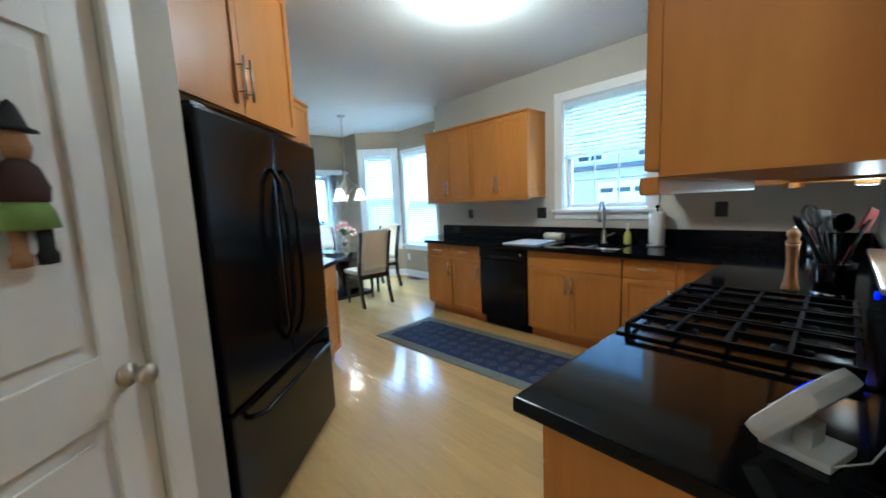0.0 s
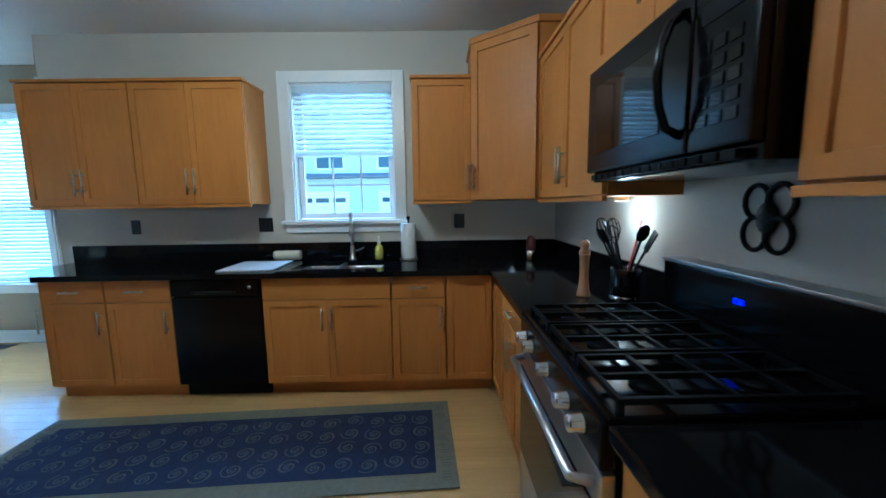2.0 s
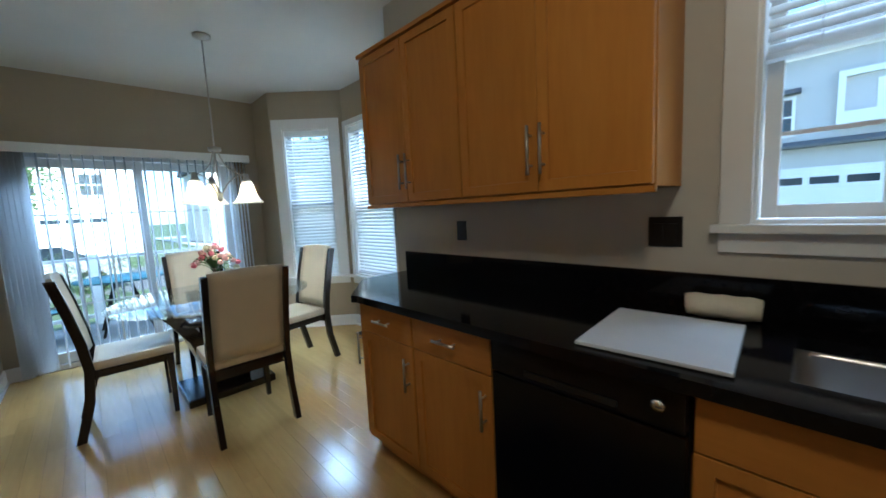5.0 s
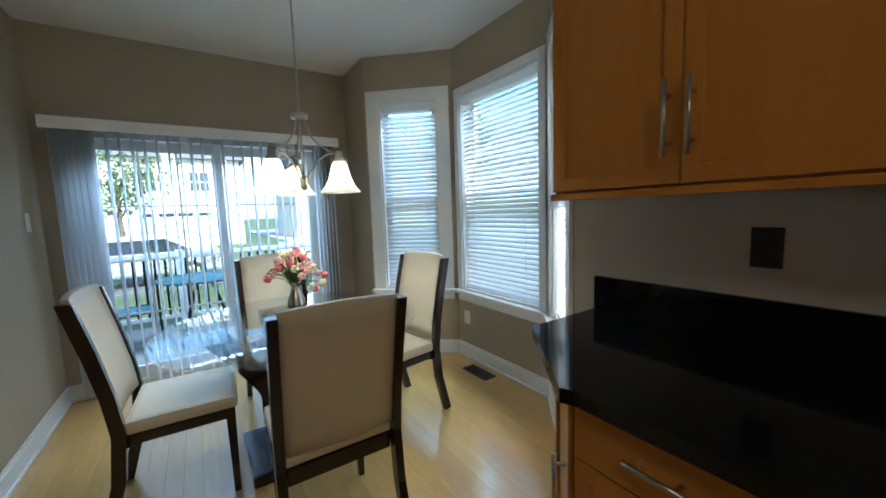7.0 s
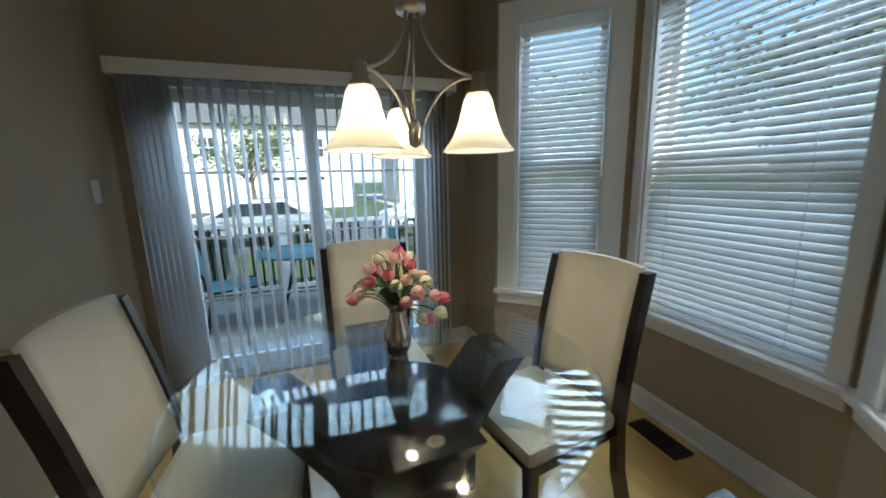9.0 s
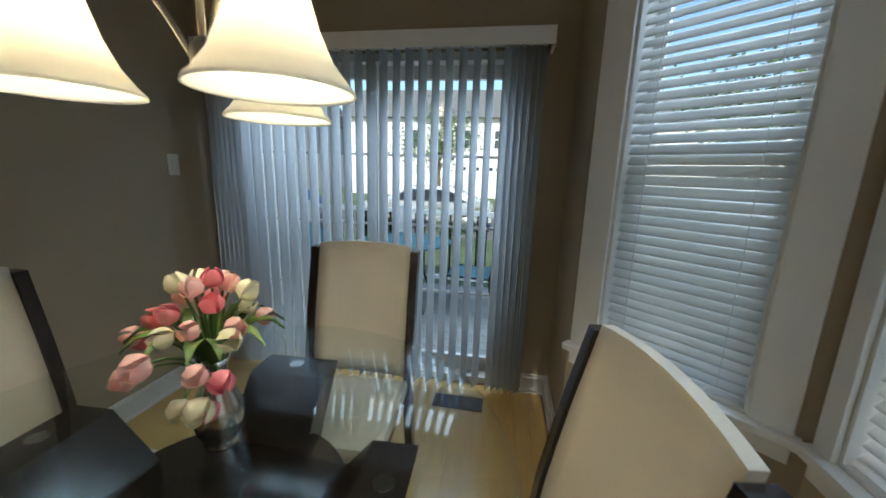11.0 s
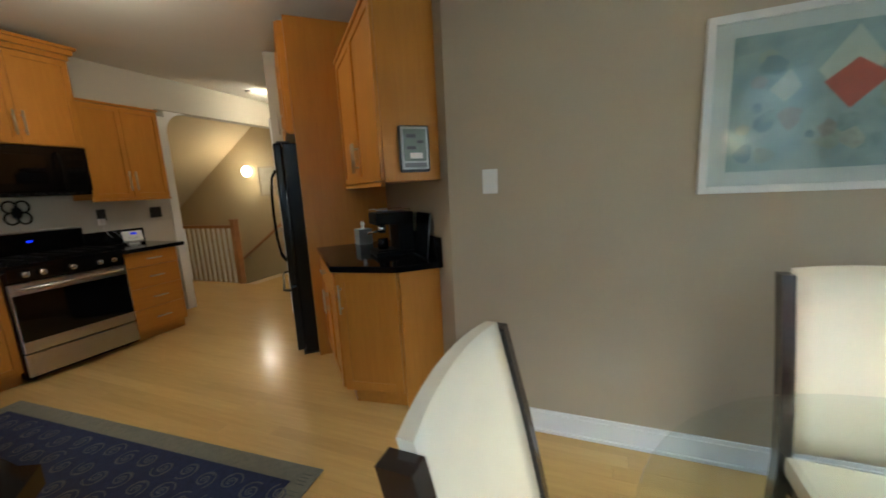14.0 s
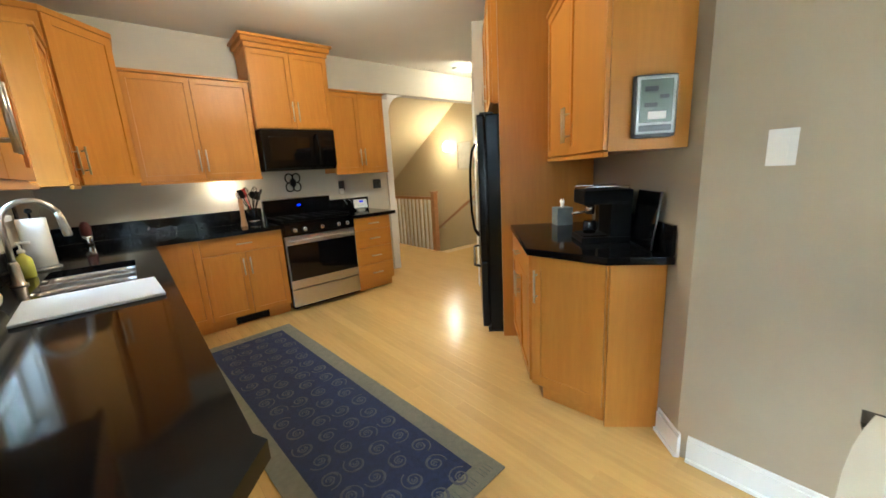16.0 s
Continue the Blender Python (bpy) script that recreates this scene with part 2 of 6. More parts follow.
def thing(name, label, category, at=None, group=""):
    ob = new(name)
    ob.empty_display_size = 0.1
    ob.matrix_basis = at or Matrix()
    return tagged(ob, label, category, group)


def solid(name, bm, material, label, category, at=None, group="", kind=""):
    ob = new(name, mesh_of(name, bm, material))
    ob.matrix_basis = at or Matrix()
    return tagged(ob, label, category, group, kind)


def structure(name, bm, material, label, category):
    return solid(name, bm, material, label, category, kind="structure")


def B():
    return bmesh.new()


DIAG = pose(0, 0, 0, 0, 0, 45)       # x along the slanting wall, y into it
SINK = pose(0, 0, 0, 0, 0, -90)      # x = -world y, y = world x
STOVE = pose(0, 0, 0, 0, 0, 180)     # x = -world x, y = -world y
CH = 2.74                            # ceiling height


def wall_run(name, a, b, thick, openings, material, label, top=CH, base=0.0, outward=1):
    """A wall between plan points a and b; openings are (from, to, bottom, top) along it. Thickness goes to the left of a-b if outward is 1."""
    a, b = Vector((*a, 0)), Vector((*b, 0))
    length = (b - a).length
    ang = math.atan2((b - a).y, (b - a).x)
    m = Matrix.Translation(a) @ Matrix.Rotation(ang, 4, "Z")
    y0, y1 = (0, thick) if outward > 0 else (-thick, 0)
    bm = B()
    x = 0.0
    for s, e, lo, hi in sorted(openings):
        if s > x:
            box(bm, x, y0, base, s, y1, top, m=m)
        if lo > base:
            box(bm, s, y0, base, e, y1, lo, m=m)
        if hi < top:
            box(bm, s, y0, hi, e, y1, top, m=m)
        x = e
    if x < length:
        box(bm, x, y0, base, length, y1, top, m=m)
    return structure(name, bm, material, label, "wall"), m


# ---- structure ----
bm = B()
prism(bm, [(-7.5, -4.0), (0.2, -4.0), (0.2, 4.10), (0.80, 4.74), (0.80, 5.99), (0.2, 6.56), (0.2, 7.3), (-7.5, 7.3)], CH, CH + 0.2)
structure("ceiling", bm, CEIL, "matte off-white painted plaster ceiling over kitchen and dining", "ceiling")

wall_run("wall_sink", (0, -0.2), (0, 4.19), 0.2, [(1.35 + 0.2, 2.19 + 0.2, 1.24, 2.35)], WALL_K, "beige painted kitchen wall with a window above the sink", outward=-1)
wall_run("wall_stove", (-3.30, 0), (0, 0), 0.14, [], WALL_K, "beige painted kitchen wall behind the range", outward=-1)
bm = B()
box(bm, -5.6, -0.14, 2.38, -3.30, 0, CH)
box(bm, -7.4, -0.14, 0, -5.6, 0, CH)
structure("wall_hall_header", bm, WALL_K, "painted wall and header over the opening to the stair hall", "wall")
BAY = [(0, 4.19), (0.61, 4.83), (0.61, 5.90), (0, 6.45), (0, 6.97)]
AL = math.hypot(0.61, 0.64)
CL = math.hypot(0.61, 0.55)
wall_run("wall_bay_a", BAY[0], BAY[1], 0.16, [(0.13, AL - 0.13, 0.62, 2.32)], WALL_D, "dark taupe slanting bay wall with a window", outward=-1)
wall_run("wall_bay_b", BAY[1], BAY[2], 0.16, [(0.085, 0.985, 0.62, 2.32)], WALL_D, "dark taupe bay wall with a wide window", outward=-1)
wall_run("wall_bay_c", BAY[2], BAY[3], 0.16, [(0.155, CL - 0.135, 0.62, 2.32)], WALL_D, "dark taupe slanting bay wall with a window", outward=-1)
wall_run("wall_bay_return", BAY[3], (0, 7.13), 0.16, [], WALL_D, "dark taupe painted wall beside the bay", outward=-1)
wall_run("wall_slider", (0, 6.97), (-2.28, 6.97), 0.16, [(0.28, 2.08, 0.0, 2.03)], WALL_D, "dark taupe dining wall with a sliding glass door", outward=-1)
wall_run("wall_dining_west", (-2.28, 7.13), (-2.28, 3.912), 0.16, [], WALL_D, "dark taupe dining wall with a framed picture", outward=-1)
bm = B()
box(bm, -1.26, 4.38, 0, 1.156, 4.52, CH, m=DIAG)
structure("wall_slant", bm, WALL_D, "taupe slanting wall behind the coffee counter", "wall")
bm = B()
box(bm, -2.7, 3.54, 0, -2.28, 3.66, CH, m=DIAG)
box(bm, -2.28, 3.54, 2.06, -1.50, 3.66, CH, m=DIAG)
box(bm, -1.50, 3.54, 0, -1.30, 3.66, CH, m=DIAG)
box(bm, -1.30, 3.54, 0, -1.26, 4.52, CH, m=DIAG)
box(bm, -2.7, 3.66, 0, -2.58, 5.6, CH, m=DIAG)
box(bm, -2.58, 4.45, 0, -1.30, 4.52, CH, m=DIAG)
structure("wall_pantry", bm, WALL_K, "beige painted pantry wall around a white door", "wall")
bm = B()
box(bm, -5.62, -3.42, -2.6, -5.5, 2.4, CH)
box(bm, -5.5, -3.42, -2.6, -3.16, -3.30, CH)
box(bm, -3.30, -3.30, -2.6, -3.16, -0.14, CH)
box(bm, -5.5, -3.30, -2.6, -4.45, -0.36, -2.5)
structure("wall_hall", bm, WALL_H, "warm beige painted stair hall walls", "wall")
bm = B()
box(bm, -5.62, 2.4, 0, -3.9, 2.55, CH)
structure("wall_foyer", bm, WALL_H, "warm beige painted foyer wall", "wall")


def baseboard(a, b, name="baseboard"):
    """White moulded skirting on the room side (left of a-b)."""
    a, b = Vector((*a, 0)), Vector((*b, 0))
    m = Matrix.Translation(a) @ Matrix.Rotation(math.atan2((b - a).y, (b - a).x), 4, "Z")
    ln = (b - a).length
    bm = B()
    box(bm, 0, 0.0, 0.0, ln, 0.014, 0.105, m=m)
    box(bm, 0, 0.0, 0.105, ln, 0.009, 0.125, 0.003, m=m)
    box(bm, 0, 0.014, 0.0, ln, 0.026, 0.018, 0.005, m=m)
    structure(name, bm, WHITE, "white painted moulded baseboard", "baseboard")


for a, b in (((0, 4.17), (0, 4.19)), (BAY[0], BAY[1]), (BAY[1], BAY[2]), (BAY[2], BAY[3]), (BAY[3], BAY[4]), ((0, 6.97), (-0.24, 6.97)),
             ((-2.10, 6.97), (-2.28, 6.97)), ((-2.28, 6.97), (-2.28, 3.955))):
    baseboard(a, b)
baseboard((-2.27, 3.93), (-2.40, 3.795))
# ---- cabinets ----


def front(name, parent, x0, x1, z0, z1, y=0.0, slab=False, label=""):
    """A shaker door or a slab drawer front, 20 mm thick, its face at y - 0.02."""
    bm = B()
    g = 0.0015
    x0, x1, z0, z1 = x0 + g, x1 - g, z0 + g, z1 - g
    if slab:
        box(bm, x0, y - 0.02, z0, x1, y, z1, 0.003)
        return part(name, bm, MAPLE_H, parent, label)
    box(bm, x0, y - 0.02, z0, x1, y, z1, 0.003)
    face = max((q for q in bm.faces if q.normal.y < -0.9 or abs(q.calc_center_median().y - y + 0.02) < 0.0005), key=lambda q: q.calc_area())
    bmesh.ops.inset_region(bm, faces=[face], thickness=0.058)
    bmesh.ops.inset_region(bm, faces=[face], thickness=0.002, depth=-0.010)
    return part(name, bm, MAPLE, parent, label)


def pull(parent, x, z, y=-0.02, length=0.16, upright=True):
    """A round bar pull on two posts."""
    bm = B()
    h = length / 2
    d = Vector((0, 0, 1)) if upright else Vector((1, 0, 0))
    c = Vector((x, y - 0.032, z))
    tube(bm, [c - d * h, c + d * h], 0.006, 10)
    for s in (-0.62, 0.62):
        p = c + d * h * s
        tube(bm, [p, p + Vector((0, 0.034, 0))], 0.0045, 8)
    return part("handle", bm, NICKEL, parent, "brushed nickel bar handle")


def base_unit(m, x0, x1, depth, layout, label, group, toe=True, h=0.875):
    """A base cabinet; layout: 'drawer+doors', 'doors', 'drawers', 'panel'."""
    t = thing("base_cabinet", label, "cabinet", m @ Matrix.Translation((x0, 0, 0)), group)
    w = x1 - x0
    bm = B()
    box(bm, 0, 0.0, 0.10, w, depth, 0.69 if layout[0] == "false+doors" else h)
    part("body", bm, MAPLE, t)
    if toe:
        bm = B()
        box(bm, 0, 0.055, 0.0, w, depth, 0.10)
        part("toe_kick", bm, MAPLE_H, t)
    kind, n = layout
    if kind == "panel":
        front("panel", t, 0.004, w, 0.11, h)
    if kind == "drawers":
        z = 0.11
        hs = [0.205, 0.205, 0.205, 0.145]
        for hh in hs:
            d = front("drawer", t, 0.006, w - 0.006, z, z + hh, slab=True)
            pull(d, w / 2, z + hh / 2, upright=False, length=0.13)
            z += hh + 0.001
    if kind in ("drawer+doors", "false+doors"):
        top = 0.715
        d = front("drawer" if kind[0] == "d" else "false_front", t, 0.006, w - 0.006, top, h, slab=True)
        if kind[0] == "d":
            pull(d, w / 2, (top + h) / 2, upright=False, length=0.13)
        for i in range(n):
            a, b = 0.006 + (w - 0.012) * i / n, 0.006 + (w - 0.012) * (i + 1) / n
            dd = front("door", t, a, b, 0.11, top - 0.002)
            side = (b - 0.03) if (n == 2 and i == 0) or n == 1 else (a + 0.03)
            pull(dd, side, 0.58)
    return t


def wall_unit(m, x0, x1, z0, z1, depth, n, label, group, crown=True, handles=True, single="right"):
    """A wall cabinet with n doors, a light rail below and a crown above."""
    t = thing("wall_cabinet", label, "cabinet", m @ Matrix.Translation((x0, 0, 0)), group)
    w = x1 - x0
    bm = B()
    box(bm, 0, 0.0, z0, w, depth, z1)
    part("body", bm, MAPLE, t)
    for i in range(n):
        a, b = 0.004 + (w - 0.008) * i / n, 0.004 + (w - 0.008) * (i + 1) / n
        d = front("door", t, a, b, z0 + 0.006, z1 - 0.006)
        if handles:
            left = (i % 2 == 0) if n > 1 else single == "right"
            pull(d, (b - 0.028) if left else (a + 0.028), z0 + 0.17, length=0.19)
    if crown:
        bm = B()
        box(bm, -0.008, -0.03, z1, w + 0.008, depth, z1 + 0.022, 0.004)
        part("crown_moulding", bm, MAPLE_H, t)
        bm = B()
        box(bm, -0.004, -0.022, z0 - 0.022, w + 0.004, 0.0, z0, 0.004)
        part("light_rail", bm, MAPLE_H, t)
    return t


GB, GW = "kitchen base cabinets", "kitchen wall cabinets"
# sink run: x of the run is -world y, the front lies at world x = -0.60
SR = SINK @ Matrix.Translation((0, -0.60, 0))
base_unit(SR, -0.95, -0.625, 0.58, ("panel", 1), "maple blind corner cabinet panel beside the sink run", GB)
base_unit(SR, -1.33, -0.95, 0.58, ("drawer+doors", 1), "maple base cabinet with one drawer over a door", GB)
base_unit(SR, -2.23, -1.33, 0.58, ("false+doors", 2), "maple sink base cabinet with two shaker doors", GB)
base_unit(SR, -3.31, -2.85, 0.58, ("drawer+doors", 1), "maple base cabinet beside the dishwasher", GB)
base_unit(SR, -3.74, -3.31, 0.58, ("drawer+doors", 1), "maple base cabinet near the counter's end", GB)
# slanted end cabinet
t = thing("end_cabinet", "maple end cabinet with a slanted door under granite", "cabinet", group=GB)
bm = B()
prism(bm, [(-0.60, 3.742), (-0.02, 3.742), (-0.02, 3.99), (-0.345, 3.99)], 0.10, 0.875)
part("body", bm, MAPLE, t)
bm = B()
prism(bm, [(-0.54, 3.742), (-0.02, 3.742), (-0.02, 3.95), (-0.34, 3.95)], 0.0, 0.10)
part("toe_kick", bm, MAPLE_H, t)
EA = math.atan2(3.99 - 3.742, -0.345 + 0.60)
door_m = pose(-0.60, 3.742, 0, 0, 0, math.degrees(EA) - 180) @ Matrix.Translation((-math.hypot(0.255, 0.248), 0, 0))
bm = B()
for q in ((0.0, 0.11, 0.058, 0.87), (0.298, 0.11, 0.355, 0.87), (0.058, 0.11, 0.298, 0.168), (0.058, 0.812, 0.298, 0.87)):
    box(bm, q[0], -0.02, q[1], q[2], 0.0, q[3], 0.002, m=door_m)
box(bm, 0.05, -0.01, 0.16, 0.31, -0.002, 0.82, m=door_m)
d = part("door", bm, MAPLE, t)
bm = B()
tube(bm, [door_m @ Vector((0.32, -0.052, 0.50)), door_m @ Vector((0.32, -0.052, 0.68))], 0.006)
for z in (0.53, 0.65):
    tube(bm, [door_m @ Vector((0.32, -0.052, z)), door_m @ Vector((0.32, -0.018, z))], 0.0045, 8)
part("handle", bm, NICKEL, d, "brushed nickel bar handle")

# range run: x of the run is -world x
RR = STOVE @ Matrix.Translation((0, -0.60, 0))
base_unit(RR, 0.625, 0.95, 0.58, ("panel", 1), "maple corner cabinet panel beside the range run", GB)
t = base_unit(RR, 0.95, 1.65, 0.58, ("drawer+doors", 2), "maple base cabinet with a wide drawer and two doors", GB)
bm = B()
box(bm, 0.19, 0.049, 0.012, 0.49, 0.055, 0.088, 0.002)
g = part("floor_vent", bm, BLACKM, t, "black toe-kick heating vent")
for i in range(11):
    bm = B()
    box(bm, 0.202 + i * 0.0255, 0.043, 0.02, 0.214 + i * 0.0255, 0.049, 0.08)
    part("slat", bm, BLACKM, g)
base_unit(RR, 2.42, 2.90, 0.58, ("drawers", 4), "maple stack of four drawers beside the range", GB)

# wall cabinets
SU = SINK @ Matrix.Translation((0, -0.31, 0))
wall_unit(SU, -3.23, -2.40, 1.385, 2.27, 0.31, 2, "maple double wall cabinet beside the sink window", GW)
wall_unit(SU, -4.04, -3.23, 1.385, 2.27, 0.31, 2, "maple double wall cabinet near the dining bay", GW)
wall_unit(SU, -1.18, -0.74, 1.385, 2.27, 0.31, 1, "maple single wall cabinet beside the sink window", GW, single="right")
RU = STOVE @ Matrix.Translation((0, -0.31, 0))
wall_unit(RU, 0.67, 1.63, 1.385, 2.27, 0.31, 2, "maple double wall cabinet between corner and hood", GW)
wall_unit(RU, 2.43, 3.12, 1.385, 2.27, 0.31, 2, "maple double wall cabinet over the bread machine", GW)
HU = STOVE @ Matrix.Translation((0, -0.36, 0))
t = wall_unit(HU, 1.635, 2.425, 1.845, 2.58, 0.36, 2, "tall maple wall cabinet above the microwave", GW, crown=False)
bm = B()
box(bm, -0.01, -0.03, 2.58, 0.80, 0.36, 2.62, 0.004)
box(bm, -0.035, -0.06, 2.62, 0.825, 0.36, 2.665, 0.012)
box(bm, -0.055, -0.08, 2.665, 0.845, 0.36, 2.69, 0.004)
part("crown_moulding", bm, MAPLE_H, t)
# corner wall cabinet, taller, with a slanted door
t = thing("corner_cabinet", "tall maple corner wall cabinet with a slanted door", "cabinet", group=GW)
bm = B()
prism(bm, [(-0.002, 0.002), (-0.002, 0.735), (-0.335, 0.735), (-0.665, 0.335), (-0.665, 0.002)], 1.385, 2.49)
part("body", bm, MAPLE, t)
CA = math.degrees(math.atan2(0.335 - 0.735, -0.665 + 0.335))
cm = pose(-0.335, 0.735, 0, 0, 0, CA)
cw = math.hypot(0.33, 0.40)
bm = B()
for q in ((0.004, 1.39, 0.062, 2.485), (cw - 0.062, 1.39, cw - 0.004, 2.485), (0.062, 1.39, cw - 0.062, 1.448), (0.062, 2.427, cw - 0.062, 2.485)):
    box(bm, q[0], 0.0, q[1], q[2], 0.02, q[3], 0.002, m=cm @ Matrix.Diagonal((1, -1, 1, 1)))
box(bm, 0.055, -0.010, 1.44, cw - 0.055, -0.002, 2.435, m=cm)
d = part("door", bm, MAPLE, t)
bm = B()
tube(bm, [cm @ Vector((0.04, -0.052, 1.46)), cm @ Vector((0.04, -0.052, 1.65))], 0.006)
for z in (1.49, 1.62):
    tube(bm, [cm @ Vector((0.04, -0.052, z)), cm @ Vector((0.04, -0.018, z))], 0.0045, 8)
part("handle", bm, NICKEL, d, "brushed nickel bar handle")
bm = B()
prism(bm, [(-0.002, 0.002), (-0.002, 0.75), (-0.345, 0.75), (-0.69, 0.345), (-0.69, 0.002)], 2.49, 2.53, 0.008)
part("moulding", bm, MAPLE_H, t)

# coffee counter along the slanting wall
CD = DIAG @ Matrix.Translation((0, 3.80, 0))
base_unit(CD, -0.10, 0.72, 0.60, ("drawer+doors", 2), "maple coffee counter cabinet with drawer and doors", GB)
t = thing("end_cabinet", "maple end cabinet with a slanted door below the coffee counter", "cabinet", DIAG, GB)
bm = B()
prism(bm, [(0.72, 3.80), (0.96, 4.11), (0.96, 4.376), (0.72, 4.376)], 0.10, 0.875)
part("body", bm, MAPLE, t)
bm = B()
prism(bm, [(0.72, 3.86), (0.925, 4.125), (0.925, 4.376), (0.72, 4.376)], 0.0, 0.10)
part("toe_kick", bm, MAPLE_H, t)
bm = B()
box(bm, 0.96, 4.12, 0.0, 0.972, 4.376, 0.875, 0.001)
part("side_panel", bm, MAPLE, t)
em = pose(0.72, 3.80, 0, 0, 0, math.degrees(math.atan2(0.31, 0.24)))
ew = math.hypot(0.24, 0.31)
bm = B()
for q in ((0.004, 0.11, 0.055, 0.87), (ew - 0.055, 0.11, ew, 0.87), (0.055, 0.11, ew - 0.055, 0.168), (0.055, 0.812, ew - 0.055, 0.87)):
    box(bm, q[0], -0.02, q[1], q[2], 0.0, q[3], 0.002, m=em)
box(bm, 0.05, -0.01, 0.16, ew - 0.05, -0.002, 0.82, m=em)
d = part("door", bm, MAPLE, t)
bm = B()
tube(bm, [em @ Vector((0.035, -0.052, 0.62)), em @ Vector((0.035, -0.052, 0.80))], 0.006)
for z in (0.65, 0.77):
    tube(bm, [em @ Vector((0.035, -0.052, z)), em @ Vector((0.035, -0.018, z))], 0.0045, 8)
part("handle", bm, NICKEL, d, "brushed nickel bar handle")
wall_unit(DIAG @ Matrix.Translation((0, 4.06, 0)), -0.10, 1.05, 1.385, 2.30, 0.318, 2, "maple wall cabinet above the coffee counter", GW)
# tall panel and cabinet round the refrigerator
bm = B()
box(bm, -0.155, 3.70, 0.0, -0.105, 4.37, 2.62, 0.002, m=DIAG)
solid("tall_panel", bm, MAPLE, "tall maple end panel beside the refrigerator", "panel")
wall_unit(DIAG @ Matrix.Translation((0, 3.66, 0)), -1.26, -0.16, 1.80, 2.60, 0.70, 2, "maple cabinet above the black refrigerator", GW, crown=False)

# ---- worktops ----


def worktop(name, outline, label, m=None, z0=0.876, z1=0.914):
    bm = B()
    prism(bm, outline, z0, z1, 0.006)
    return solid(name, bm, GRANITE, label, "worktop", m)


# the sink opening runs through the worktop
SX0, SX1, SY0, SY1 = -0.53, -0.16, 1.41, 2.06
bm = B()
top = 0.914
for q in ((-0.66, 0.652, SX0, 3.70), (SX1, 0.652, -0.001, 3.70), (SX0, 0.652, SX1, SY0), (SX0, SY1, SX1, 3.70)):
    box(bm, q[0], q[1], 0.876, q[2], q[3], top)
prism(bm, [(-0.66, 3.70), (-0.001, 3.70), (-0.001, 4.09), (-0.38, 4.09), (-0.675, 3.735)], 0.876, top)
box(bm, -1.645, 0.001, 0.876, -0.001, 0.652, top)
bmesh.ops.remove_doubles(bm, verts=bm.verts, dist=0.0005)
wt = solid("sink_worktop", bm, GRANITE, "polished black granite worktop along sink and corner", "worktop")
worktop("range_worktop", [(-2.965, 0.652), (-2.965, 0.001), (-2.425, 0.001), (-2.425, 0.652)], "polished black granite worktop beside the range")
worktop("coffee_worktop", [(-0.10, 3.765), (0.745, 3.765), (1.005, 4.09), (1.03, 4.375), (-0.10, 4.375)], "polished black granite worktop with clipped corner", DIAG)


def backsplash(x0, y0, x1, y1, m=None, h=0.14):
    bm = B()
    box(bm, x0, y0, 0.915, x1, y1, 0.915 + h, 0.003)
    solid("backsplash", bm, GRANITE, "low black granite upstand behind the worktop", "backsplash", m)


backsplash(-0.021, 0.022, -0.001, 4.08)
backsplash(-1.645, 0.001, -0.001, 0.021)
backsplash(-2.962, 0.001, -2.425, 0.021, h=0.15)
backsplash(0.0, 4.356, 1.025, 4.376, DIAG)
# ---- appliances ----


def fridge():
    t = thing("refrigerator", "glossy black French-door refrigerator in a maple surround", "refrigerator", DIAG)
    bm = B()
    box(bm, -1.21, 3.60, 0.02, -0.18, 4.34, 1.735, 0.008)
    part("body", bm, BLACK, t)
    for name, a, b, z0, z1 in (("door", -1.21, -0.697, 0.62, 1.735), ("door", -0.693, -0.18, 0.62, 1.735), ("freezer_drawer", -1.21, -0.18, 0.05, 0.61)):
        bm = B()
        box(bm, a, 3.535, z0, b, 3.597, z1, 0.014)
        d = part(name, bm, BLACK, t)
        bm = B()
        if name == "door":
            x = b - 0.05 if a < -1 else a + 0.05
            tube(bm, [(x, 3.53, 0.74), (x, 3.495, 0.80), (x, 3.475, 0.95), (x, 3.47, 1.15), (x, 3.475, 1.35), (x, 3.495, 1.50), (x, 3.53, 1.56)], 0.011)
        else:
            tube(bm, [(a + 0.1, 3.53, 0.55), (a + 0.14, 3.485, 0.55), (b - 0.14, 3.485, 0.55), (b - 0.1, 3.53, 0.55)], 0.011)
        part("handle", bm, BLACK, d)
    bm = B()
    for x in (-1.15, -0.24):
        box(bm, x - 0.04, 3.56, 1.735, x + 0.04, 3.66, 1.752, 0.004)
    part("hinge_cover", bm, PLASTIC_B, t)
    bm = B()
    box(bm, -1.20, 3.58, 0.0, -0.19, 4.3, 0.045)
    part("grille", bm, PLASTIC_B, t)


